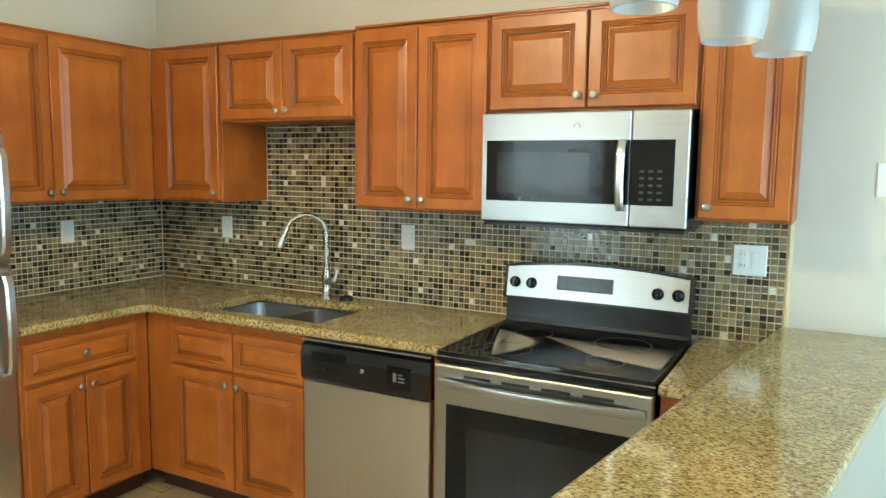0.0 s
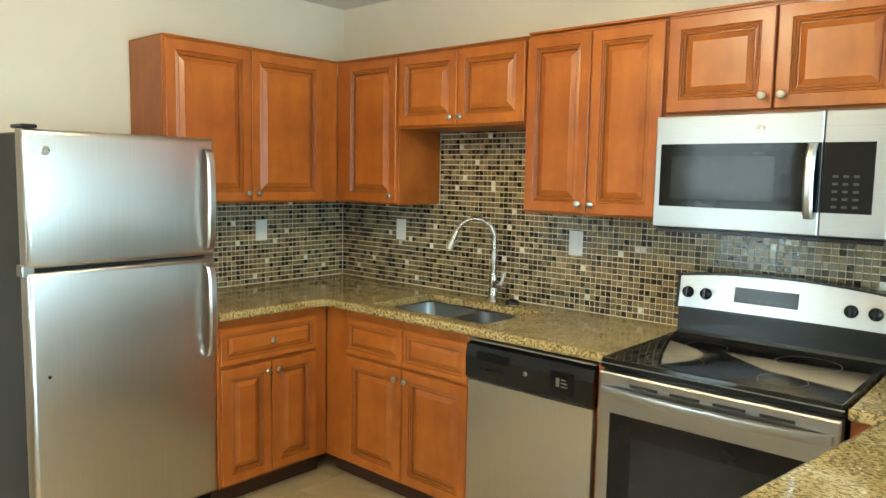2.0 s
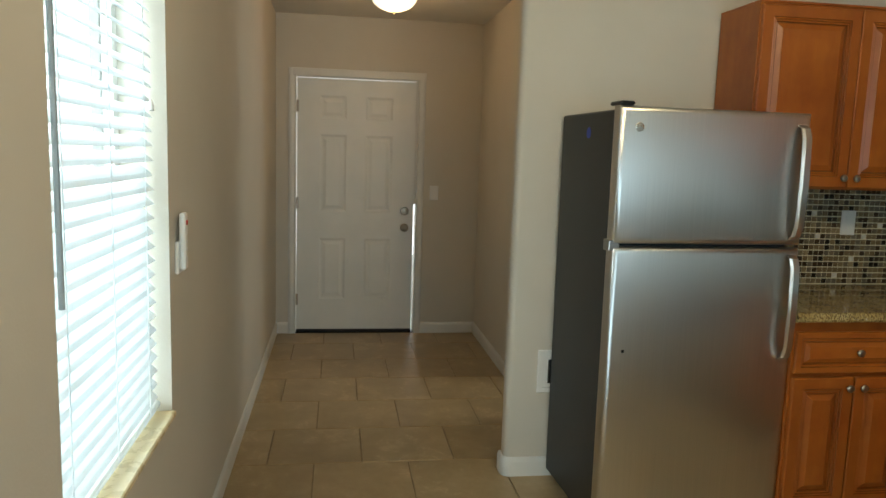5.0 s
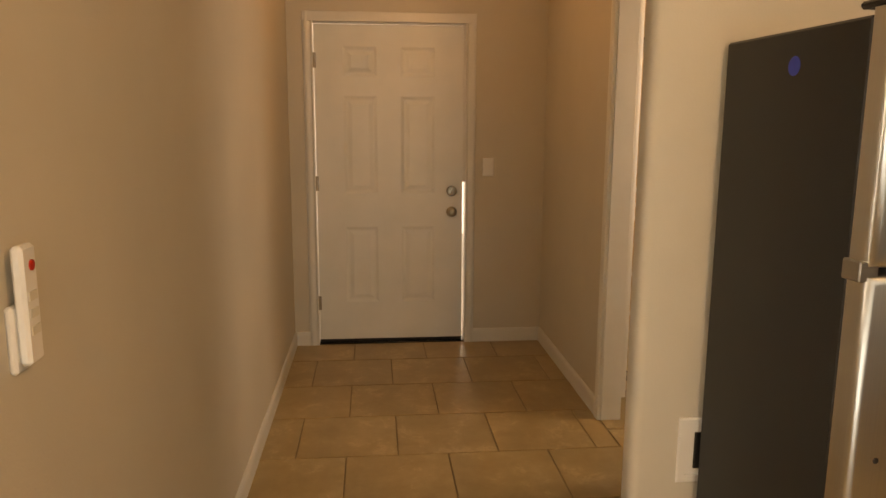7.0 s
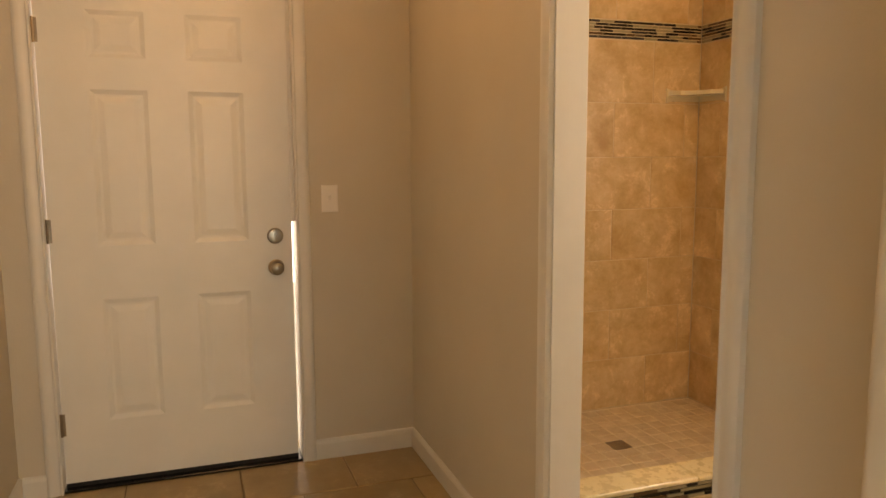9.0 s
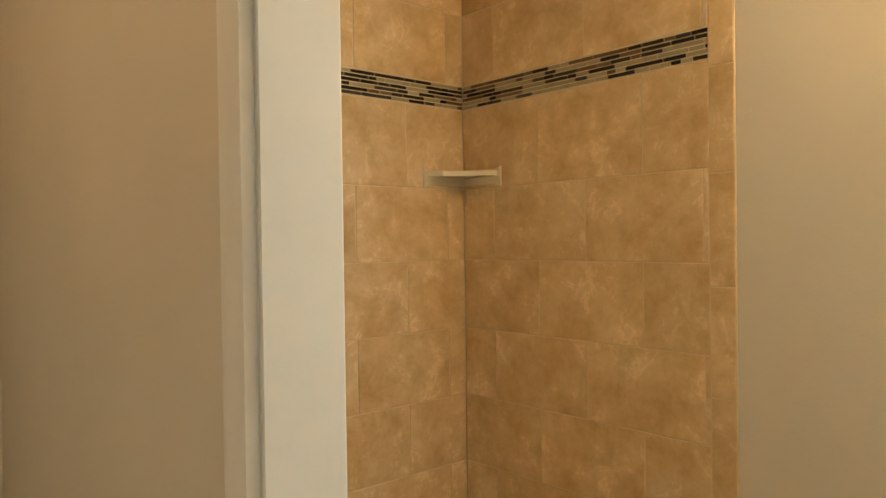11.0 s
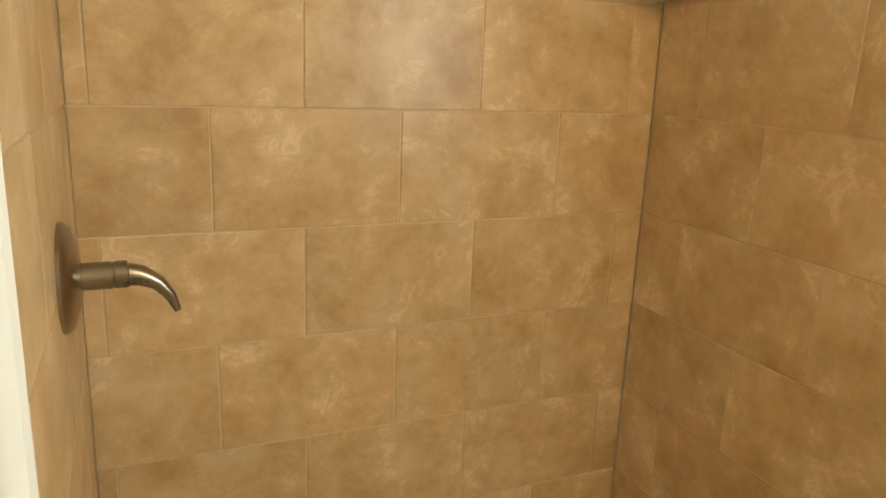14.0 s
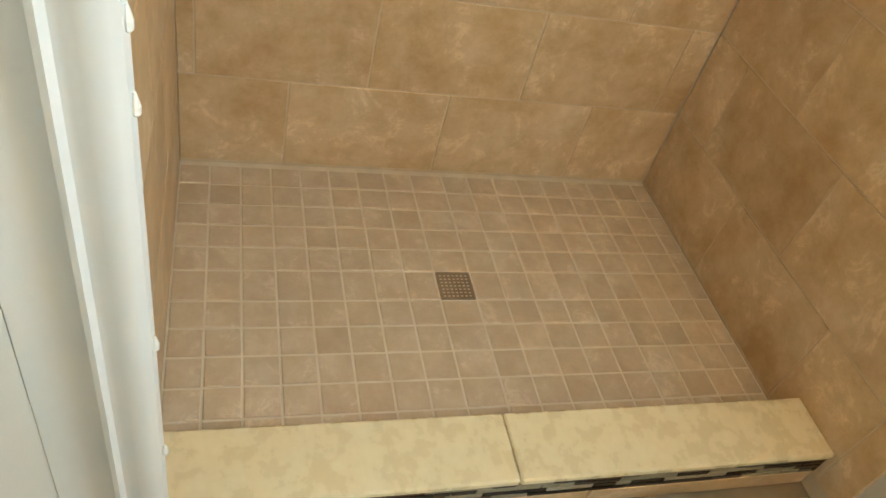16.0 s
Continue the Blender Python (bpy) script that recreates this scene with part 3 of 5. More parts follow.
def entry_door():
    t = thing("door_1", pose(DOORX - 0.035, DY0, 0.012, 0, 0, 90), "white six-panel entry door, closed, daylight at its edge", "door", "", "structure")
    w, h = DY1 - DY0 - 0.011, DH - 0.018
    xs = [0, 0.175, 0.385, 0.535, 0.75, w]
    zs = [0, 0.262, 0.76, 0.975, 1.585, 1.705, 1.885, h]
    bm = bmesh.new()
    for i in range(5):
        for j in range(7):
            x0, x1, z0, z1 = xs[i], xs[i + 1], zs[j], zs[j + 1]
            if i in (1, 3) and j in (1, 3, 5):
                rings(bm, [rect_xz(x0, z0, x1, z1, a, y) for a, y in ((0, 0), (0.008, 0.004), (0.018, 0.009), (0.028, 0.009), (0.05, 0.003), (0.054, 0.0025))], False, True)
            else:
                bm.faces.new([bm.verts.new(p) for p in rect_xz(x0, z0, x1, z1, 0, 0)])
    bmesh.ops.remove_doubles(bm, verts=bm.verts[:], dist=1e-5)
    back = [bm.verts.new(p) for p in rect_xz(0, 0, w, h, 0, 0.042)]
    bm.faces.new(back)
    part("slab", bm, DOORP, t)
    part("slab_edge", boxes(((0, 0.0005, 0), (0.002, 0.042, h)), ((w - 0.002, 0.0005, 0), (w, 0.042, h)), ((0, 0.0005, h - 0.002), (w, 0.042, h)), ((0, 0.0005, 0), (w, 0.042, 0.002))), DOORP, t)
    part("sweep", boxes(((0, -0.003, -0.011), (w, 0.03, 0.014))), NEARBLACK, t, "black rubber door sweep")
    for z in (0.855, 0.99):
        k = part("knob" if z < 0.9 else "deadbolt", lathe([(0.034, 0), (0.034, 0.006), (0.028, 0.010), (0.013, 0.014), (0.012, 0.026), (0.024, 0.034), (0.029, 0.046),
                                                  (0.026, 0.056), (0.012, 0.062)] if z < 0.9 else [(0.034, 0), (0.034, 0.008), (0.029, 0.016), (0.02, 0.018)], 24, "y"),
                 BRONZE, t, "", True, at=pose(w - 0.07, -0.0005, z))
        if z > 0.9:
            part("thumb_turn", boxes(((-0.004, -0.034, -0.014), (0.004, -0.018, 0.014)), bev=0.002), BRONZE, k)
    for z in (0.26, 1.04, 1.80):
        hg = bmesh.new()
        bx(hg, (-0.004, -0.004, z - 0.045), (0.012, 0.0, z + 0.045))
        tube([(-0.004, -0.006, z - 0.047), (-0.004, -0.006, z + 0.047)], 0.006, 8, hg)
        part("hinge", hg, BRONZE, t)
    f = thing("door_frame", pose(DOORX, DY0, 0, 0, 0, 90), "white painted frame of the entry door", "door frame", "", "structure")
    g = DY1 - DY0
    part("jamb", boxes(((-0.034, 0.0, 0), (-0.006, 0.13, DH + 0.01))), TRIM, f)
    part("jamb", boxes(((g + 0.006, 0.0, 0), (g + 0.034, 0.13, DH + 0.01))), TRIM, f)
    part("head_jamb", boxes(((-0.034, 0.0, DH + 0.006), (g + 0.034, 0.13, DH + 0.034))), TRIM, f)
    part("threshold", boxes(((-0.006, 0.0, 0), (g + 0.006, 0.13, 0.010)), bev=0.003), BLACKP, f)
    moulding("casing", Matrix.Diagonal((-1, 1, 1, 1)) @ pose(0.004, 0, 0), DH + 0.062, "", f)
    moulding("casing", pose(g + 0.004, 0, 0), DH + 0.062, "", f)
    part("head_casing", boxes(((-0.064, -0.017, DH + 0.003), (g + 0.064, 0, DH + 0.063)), bev=0.004), TRIM, f)
    part("weatherstrip", boxes(((g - 0.0098, 0.036, 1.06), (g + 0.006, 0.048, DH + 0.006)), ((-0.006, 0.036, DH - 0.0025), (g - 0.0098, 0.048, DH + 0.006))), TRIM, f)
    part("strike_plate", boxes(((g + 0.0055, 0.004, 0.84), (g + 0.012, 0.03, 0.90))), BRONZE, f)


entry_door()


def switch_plate(at, label, gangs):
    """A wall plate that faces -y; gangs are "rocker", "toggle", "outlet" or "blank"."""
    w = 0.072 + 0.046 * (len(gangs) - 1)
    t = thing("wall_plate", at, label, "switch" if "rocker" in gangs or "toggle" in gangs else "outlet")
    bm = bmesh.new()
    rings(bm, [rect_xz(-w / 2, -0.058, w / 2, 0.058, i, y) for i, y in ((0, 0), (0, -0.004), (0.004, -0.0065))])
    part("plate", bm, PLATE, t)
    for k, g in enumerate(gangs):
        cx = (k - (len(gangs) - 1) / 2) * 0.046
        if g == "rocker":
            bm = bmesh.new()
            rings(bm, [[(cx - 0.016, -0.0066, -0.033), (cx + 0.016, -0.0066, -0.033), (cx + 0.016, -0.0066, 0.033), (cx - 0.016, -0.0066, 0.033)],
                       [(cx - 0.016, -0.008, -0.033), (cx + 0.016, -0.008, -0.033), (cx + 0.016, -0.0115, 0.033), (cx - 0.016, -0.0115, 0.033)]])
            part("rocker", bm, PLATE, t)
        elif g == "toggle":
            part("toggle", boxes(((cx - 0.005, -0.018, -0.004), (cx + 0.005, -0.006, 0.012)), bev=0.002), PLATE, t)
        elif g == "outlet":
            for s in (-1, 1):
                o = part("socket", lathe([(0.0165, 0), (0.0165, 0.003), (0.014, 0.004)], 16, "y"), PLATE, t, at=pose(cx, -0.0065, 0.0205 * s))
                # slots are near-black bars on the face, coloured as the shade inside
                part("slot", boxes(((-0.0065, -0.0046, -0.003), (-0.0045, -0.0041, 0.007)), ((0.0045, -0.0046, -0.003), (0.0065, -0.0041, 0.006))), NEARBLACK, o)
    for sz in ((-0.047, 0.047) if "rocker" not in gangs[:1] else (-0.049, 0.049)):
        part("screw", lathe([(0.0032, 0), (0.0032, 0.0008), (0.002, 0.0012)], 8, "y"), PLATE, t, at=pose(0, -0.0065, sz))


switch_plate(pose(DOORX, -2.505, 1.157, 0, 0, 90), "white single light switch beside the entry door", ["toggle"])
ORIGIN = KITCHEN
switch_plate(pose(0.0, -0.590, 1.21, 0, 0, 90), "white outlet plate on the mosaic backsplash", ["rocker"])
switch_plate(pose(0.507, 0.0, 1.220), "white outlet plate on the mosaic backsplash", ["rocker"])
switch_plate(pose(1.648, 0.0, 1.228), "white switch plate on the mosaic backsplash", ["rocker"])
switch_plate(pose(3.133, 0.0, 1.225), "white double plate with an outlet and a rocker switch", ["outlet", "rocker"])
switch_plate(pose(3.556, TT, 1.53), "grey-shaded switch plate on the painted wall", ["toggle"])
ORIGIN = Matrix.Identity(4)


def supply_box():
    t = thing("supply_box", pose(WX - TT, -2.305, 0.50, 0, 0, 90), "white recessed supply box with a dark opening by the refrigerator", "outlet")
    bm = bmesh.new()
    rings(bm, [rect_xz(-0.055, -0.1, 0.055, 0.1, i, y) for i, y in ((0, 0), (0, -0.006), (0.004, -0.009), (0.022, -0.009), (0.024, -0.001))], True, True)
    part("frame", bm, PLATE, t)
    # a near-black block paints the shade of the recess
    part("opening", boxes(((-0.005, -0.0105, -0.055), (0.05, -0.003, 0.055))), NEARBLACK, t)


supply_box()


def window():
    t = thing("window_1", pose(WX0, SOUTH, WZ0), "bright white-framed window with lowered white blinds", "window", "", "structure")
    w, h = WX1 - WX0, WZ1 - WZ0
    part("window_frame", boxes(((0, -0.19, 0), (0.045, -0.13, h)), ((w - 0.045, -0.19, 0), (w, -0.13, h)), ((0.045, -0.19, 0), (w - 0.045, -0.13, 0.045)),
                               ((0.045, -0.19, h - 0.045), (w - 0.045, -0.13, h)), ((0.045, -0.18, h / 2 - 0.02), (w - 0.045, -0.14, h / 2 + 0.02))), TRIM, t)
    for z in (0.045, h / 2 + 0.02):
        p = part("pane", boxes(((0.045, -0.162, z), (w - 0.045, -0.158, z + h / 2 - 0.065))), GLASS, t)
        p.visible_shadow = False
    part("window_sill", boxes(((0.0, -0.13, 0.0), (w, 0.012, 0.018)), bev=0.004), MARBLE, t, "cream marble window sill")
    b = thing("window_blind", pose(WX0 + 0.012, SOUTH - 0.055, WZ0 + 0.03), "white two-inch slatted window blind, lowered, slats tilted", "blind")
    bw, pitch = w - 0.024, 0.0405
    part("head_rail", boxes(((0, -0.028, h - 0.085), (bw, 0.028, h - 0.034)), bev=0.004), SLAT, b)
    bm = bmesh.new()
    rings(bm, [[(x, -0.025, 0), (x, -0.012, 0.0035), (x, 0.012, 0.0035), (x, 0.025, 0), (x, 0.012, 0.0012), (x, -0.012, 0.0012)] for x in (0.004, bw - 0.004)])
    me = mesh_from(bm, "slat", SLAT)
    z, i = 0.05, 0
    while z < h - 0.10:
        piece("slat", me, b, pose(0, 0, z, -38 - 3 * math.sin(i * 1.7)))
        z, i = z + pitch, i + 1
    part("bottom_rail", boxes(((0.002, -0.026, 0.005), (bw - 0.002, 0.026, 0.026)), bev=0.005), SLAT, b)
    for x in (0.12, bw / 2, bw - 0.12):
        part("ladder_cord", tube([(x, 0.027, 0.02), (x, 0.027, h - 0.08)], 0.0015, 6), SLAT, b)
    part("tilt_wand", tube([(bw - 0.05, 0.04, h - 0.08), (bw - 0.045, 0.045, 0.47)], 0.006, 8), WAND, b, "clear plastic tilt wand")
    part("cord_tassel", lathe([(0.002, 0.03), (0.006, 0.02), (0.008, 0), (0.003, -0.002)], 10), PLATE, b, at=pose(0.10, 0.04, 0.86))


window()


def assumed_bath_window():
    t = thing("assumed_window", pose(BW[0], SHN + TT, BW[2]), "assumed small bathroom window, out of view, white frame and glass", "window", "", "structure")
    w, h = BW[1] - BW[0], BW[3] - BW[2]
    part("window_frame", boxes(((0, 0.05, 0), (0.03, 0.1, h)), ((w - 0.03, 0.05, 0), (w, 0.1, h)), ((0.03, 0.05, 0), (w - 0.03, 0.1, 0.03)), ((0.03, 0.05, h - 0.03), (w - 0.03, 0.1, h))), TRIM, t)
    p = part("pane", boxes(((0.03, 0.072, 0.03), (w - 0.03, 0.077, h - 0.03))), GLASS, t)
    p.visible_shadow = False


assumed_bath_window()


def remote():
    t = thing("remote_holder", pose(1.075, SOUTH, 1.09, 0, 0, 180), "white fan remote with a red button in a wall holder", "remote")
    part("cradle", boxes(((-0.027, -0.012, 0.0), (0.027, 0, 0.10)), bev=0.004), PLATE, t)
    r = part("remote", boxes(((-0.022, -0.030, 0.012), (0.022, -0.0125, 0.185)), bev=0.005), PLATE, t)
    part("button", lathe([(0.008, 0), (0.008, 0.002), (0.005, 0.003)], 12, "y"), RED, r, "round red button", at=pose(0.004, -0.030, 0.155))
    for k in range(3):
        part("button", boxes(((-0.012, -0.0315, 0.055 + 0.025 * k), (0.012, -0.03, 0.068 + 0.025 * k))), ALMOND, r)


remote()


def dome_light():
    t = thing("ceiling_light", pose(-1.49, -2.93, CZ), "lit frosted-glass dome ceiling light with a nickel rim", "ceiling light")
    part("rim", lathe([(0.10, 0), (0.155, 0), (0.16, -0.012), (0.155, -0.03), (0.148, -0.032), (0.10, -0.028)], 32), BRONZE, t, "", True)
    prof = [(0.147, -0.03)] + [(0.147 * math.cos(radians(a)), -0.035 - 0.095 * math.sin(radians(a))) for a in range(8, 90, 12)] + [(0.004, -0.13)]
    d = part("shade", lathe(prof, 32), LITDOME, t, "glowing white glass bowl", True)
    d.visible_shadow = False
    part("finial", lathe([(0.004, -0.128), (0.009, -0.134), (0.006, -0.144), (0.001, -0.148)], 12), BRONZE, t, "", True)


dome_light()


def chandelier():
    t = thing("chandelier", pose(*CHAND, CZ), "nickel chandelier with frosted bell glass shades", "chandelier")
    part("canopy", lathe([(0.06, 0), (0.06, -0.012), (0.03, -0.03), (0.008, -0.034)], 24), CHROME, t, "", True)
    part("stem", tube([(0, 0, -0.03), (0, 0, -0.56)], 0.006), CHROME, t)
    part("hub", lathe([(0.004, -0.45), (0.022, -0.47), (0.03, -0.50), (0.022, -0.54), (0.006, -0.57)], 20), CHROME, t, "", True)
    for sx, sy, sz in SHADES:
        dx, dy = sx - CHAND[0], sy - CHAND[1]
        arm = [(dx * s, dy * s, -0.51 + 0.035 * math.sin(s * 3.4) + sz * s) for s in (0.08, 0.3, 0.5, 0.7, 0.88, 1.0)]
        part("arm", tube(arm, 0.006, 8), CHROME, t, "", True)
        part("socket", lathe([(0.02, -0.50), (0.026, -0.515), (0.026, -0.555), (0.02, -0.56)], 16), CHROME, t, "", True, at=pose(dx, dy, sz))
        prof = [(0.020, -0.545), (0.034, -0.55), (0.048, -0.575), (0.056, -0.61), (0.0585, -0.65), (0.056, -0.685), (0.050, -0.712),
                (0.047, -0.712), (0.053, -0.685), (0.0555, -0.65), (0.053, -0.61), (0.045, -0.577), (0.032, -0.553), (0.020, -0.549)]
        s = part("shade", lathe(prof, 28), SHADEGLASS, t, "frosted white glass bell", True, at=pose(dx, dy, sz))
        s.visible_shadow = False


chandelier()

# ---- kitchen ----
ORIGIN = KITCHEN
KNOB = lathe([(0.006, 0), (0.006, 0.010), (0.009, 0.013), (0.0145, 0.017), (0.0155, 0.022), (0.012, 0.027), (0.004, 0.029)], 16, "y")
KNOB_ME = mesh_from(KNOB, "knob", CHROME, True)


def cabinet(name, at, label, w, d, h, fronts, kick=0.0, open_base=False):
    """A cabinet box, its face frame to -y; fronts: kind, x, z, width, height, knob place (x, z) or None."""
    t = thing(name, at, label, "cabinet")
    bm = bmesh.new()
    if open_base:
        bx(bm, (0, 0, kick), (w, d, 0.6), 0.0015)
        bx(bm, (0, 0, 0.6), (w, 0.018, h))
        bx(bm, (0, 0.018, 0.6), (0.018, d, h))
        bx(bm, (w - 0.018, 0.018, 0.6), (w, d, h))
    else:
        bx(bm, (0, 0, kick), (w, d, h), 0.0015)
    part("body", bm, WOODZ, t)
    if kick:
        part("shaded_toe_kick", boxes(((0, 0.07, 0), (w, 0.085, kick))), SHADOWKICK, t, "recessed toe kick, its shade put into the colour")
    for kind, x, z, fw, fh, kn in fronts:
        bm = raised_panel(fw, fh) if kind == "door" else drawer_front(fw, fh)
        f = part("door" if kind == "door" else "drawer_front", bm, WOODZ if kind == "door" else WOODX, t, at=pose(x, -0.001, z))
        f.data.materials.append(GROOVEWOOD)
        if kn:
            piece("knob", KNOB_ME, f, pose(kn[0], -0.019, kn[1]))
    return t


UD, UZ, UT = 0.31, 1.375, 2.12
UL = "reddish-brown cherry wall cabinet with raised-panel doors"


def pair(w, z, h, knob_z, m=0.006, gap=0.004):
    """Two doors side by side that fill a face w wide."""
    d = (w - 2 * m - gap) / 2
    return [("door", m, z, d, h, (d - 0.028, knob_z)), ("door", m + d + gap, z, d, h, (0.028, knob_z))]


# west run, facing +x
cabinet("wall_cabinet", pose(UD, -1.312, UZ, 0, 0, 90), UL + " beside the refrigerator", 0.892, UD - 0.002, UT - UZ, pair(0.892, 0.01, UT - UZ - 0.02, 0.04))
cabinet("wall_cabinet", pose(UD, -0.419, UZ, 0, 0, 90), "narrow cherry corner filler between wall cabinets", 0.108, UD - 0.002, UT - UZ, [])
# back run, facing -y
cabinet("wall_cabinet", pose(UD + 0.001, -UD, UZ), "single-door cherry wall cabinet in the corner", 0.791 - UD, UD - 0.002, UT - UZ,
        [("door", 0.085, 0.01, 0.386, UT - UZ - 0.02, (0.358, 0.035))])
cabinet("wall_cabinet", pose(0.793, -UD, 1.757), "short two-door cherry wall cabinet over the sink", 0.774, UD - 0.002, UT - 1.757, pair(0.774, 0.01, UT - 1.757 - 0.02, 0.035))
cabinet("wall_cabinet", pose(1.569, -UD, UZ), UL + " between sink and microwave", 0.626, UD - 0.002, UT + 0.008 - UZ, pair(0.626, 0.01, UT - UZ - 0.015, 0.04))
cabinet("wall_cabinet", pose(2.197, -UD, 1.764), "short two-door cherry wall cabinet over the microwave", 0.777, UD - 0.002, UT + 0.012 - 1.764, pair(0.777, 0.012, UT - 1.764 - 0.012, 0.045, 0.009, 0.008))
cabinet("wall_cabinet", pose(2.976, -UD, 1.385), "single-door cherry wall cabinet beside the microwave", 0.304, UD - 0.002, UT + 0.012 - 1.385,
        [("door", 0.01, 0.01, 0.284, UT - 1.385 - 0.008, (0.03, 0.04))])
part_strip = [((0.0, -1.312, UT), (UD + 0.008, -0.31, UT + 0.010)), ((UD, -UD - 0.008, UT), (1.568, 0.0, UT + 0.010)), ((1.569, -UD - 0.008, UT + 0.012), (3.28, 0.0, UT + 0.022))]
structure("trim_cabinet_top", boxes(*part_strip, bev=0.002), WOODX, "lighter cherry moulding along the cabinet tops", "trim")

BD, KH, CH = 0.61, 0.10, 0.875
BL = "reddish-brown cherry base cabinet with raised-panel fronts"
cabinet("base_cabinet", pose(BD - 0.02, -1.227, 0, 0, 0, 90), BL + ", a drawer over two doors", 0.545, BD - 0.023, CH,
        [("drawer", 0.008, 0.668, 0.529, 0.165, (0.264, 0.085)), ("door", 0.008, 0.115, 0.262, 0.535, (0.235, 0.495)), ("door", 0.275, 0.115, 0.262, 0.535, (0.028, 0.495))], KH)
cabinet("base_cabinet", pose(BD - 0.02, -0.681, 0, 0, 0, 90), "plain cherry filler of the corner base cabinet", 0.067, BD - 0.023, CH, [], KH)
cabinet("base_cabinet", pose(BD - 0.021, -BD, 0), "plain cherry filler of the corner base cabinet", 0.157, BD - 0.003, CH, [], KH)
cabinet("base_cabinet", pose(0.748, -BD, 0), "cherry sink base cabinet with two false drawers over two doors", 0.792, BD - 0.003, CH,
        [("drawer", 0.012, 0.660, 0.376, 0.17, None), ("drawer", 0.396, 0.660, 0.384, 0.17, None),
         ("door", 0.012, 0.115, 0.376, 0.53, (0.35, 0.485)), ("door", 0.396, 0.115, 0.384, 0.53, (0.03, 0.485))], KH, True)
cabinet("base_cabinet", pose(2.142, -BD - 0.025, 0), "narrow cherry end panel beside the range", 0.044, BD + 0.02, CH, [], KH)
cabinet("base_cabinet", pose(2.962, -BD - 0.07, 0), "narrow cherry base cabinet between range and bar", 0.11, BD + 0.06, CH, [], KH)

SK = (0.885, 1.57, -0.572, -0.165)


def edge_round(bm, pts, z0, z1, r=0.012):
    """A rounded nosing along points, seen from the side that lies to the right of the way."""
    prof = [(0, z0), (r * 0.6, z0 + r * 0.15), (r, z0 + r * 0.9), (r, z1 - r * 0.9), (r * 0.7, z1 - r * 0.25), (0, z1)]
    loops = []
    for i, p in enumerate(pts):
        a, b = Vector(pts[max(i - 1, 0)]), Vector(pts[min(i + 1, len(pts) - 1)])
        d = (b - a).normalized()
        nrm = Vector((d.y, -d.x))
        loops.append([(p[0] + nrm.x * o, p[1] + nrm.y * o, z) for o, z in prof])
    rings(bm, loops)


def counter():
    z0, z1 = CH + 0.001, 0.914
    f = -0.644
    bm = bmesh.new()
    for lo, hi in (((0, -1.24), (-f - 0.02, f)), ((0, f), (SK[0], 0)), ((SK[1], f), (2.19, 0)), ((SK[0], f), (SK[1], SK[2])), ((SK[0], SK[3]), (SK[1], 0))):
        bx(bm, (lo[0], lo[1], z0), (hi[0], hi[1], z1))
    R = 0.055
    g = -f - 0.02
    c = (g + R, f - R)
    arc = [(c[0] + R * math.cos(radians(a)), c[1] + R * math.sin(radians(a))) for a in range(180, 89, -15)]
    fan = [(g, f)] + arc
    rings(bm, [[(x, y, z0) for x, y in fan], [(x, y, z1) for x, y in fan]])
    edge_round(bm, [(g, -1.24)] + arc + [(2.19, f)], z0, z1)
    ob = part("countertop", bm, GRANITE, None)
    tagged(ob, "polished gold and brown speckled granite countertop round the sink", "countertop")
    bm = boxes(((2.962, f - 0.08, z0), (3.20, 0, z1)), bev=0.006)
    tagged(part("countertop", bm, GRANITE, None), "small piece of speckled granite countertop beside the range", "countertop")


counter()


def bar():
    """The raised bar: a granite slab on a half wall, running a little aslant from the back wall."""
    z0, z1 = 0.951, 0.986
    L = [(3.254, -0.001), (2.962, -1.957)]
    Rr = [(3.67, -0.001), (3.317, -1.98)]
    bm = bmesh.new()
    out = [L[0], Rr[0], Rr[1], L[1]]
    rings(bm, [[(x, y, z) for x, y in out] for z in (z0, z1)])
    edge_round(bm, L, z0, z1, 0.010)
    edge_round(bm, [Rr[1], Rr[0]], z0, z1, 0.010)
    edge_round(bm, [L[1], Rr[1]], z0, z1, 0.010)
    tagged(part("bar_top", bm, GRANITE, None), "polished speckled granite top of the raised breakfast bar", "countertop")
    bm = bmesh.new()
    o2 = [(3.30, 0.0), (3.42, 0.0), (3.135, -1.90), (3.015, -1.90)]
    rings(bm, [[(x, y, z) for x, y in o2] for z in (0, z0)])
    structure("wall_half", bm, TRIM, "white painted half wall under the breakfast bar", "wall")


bar()


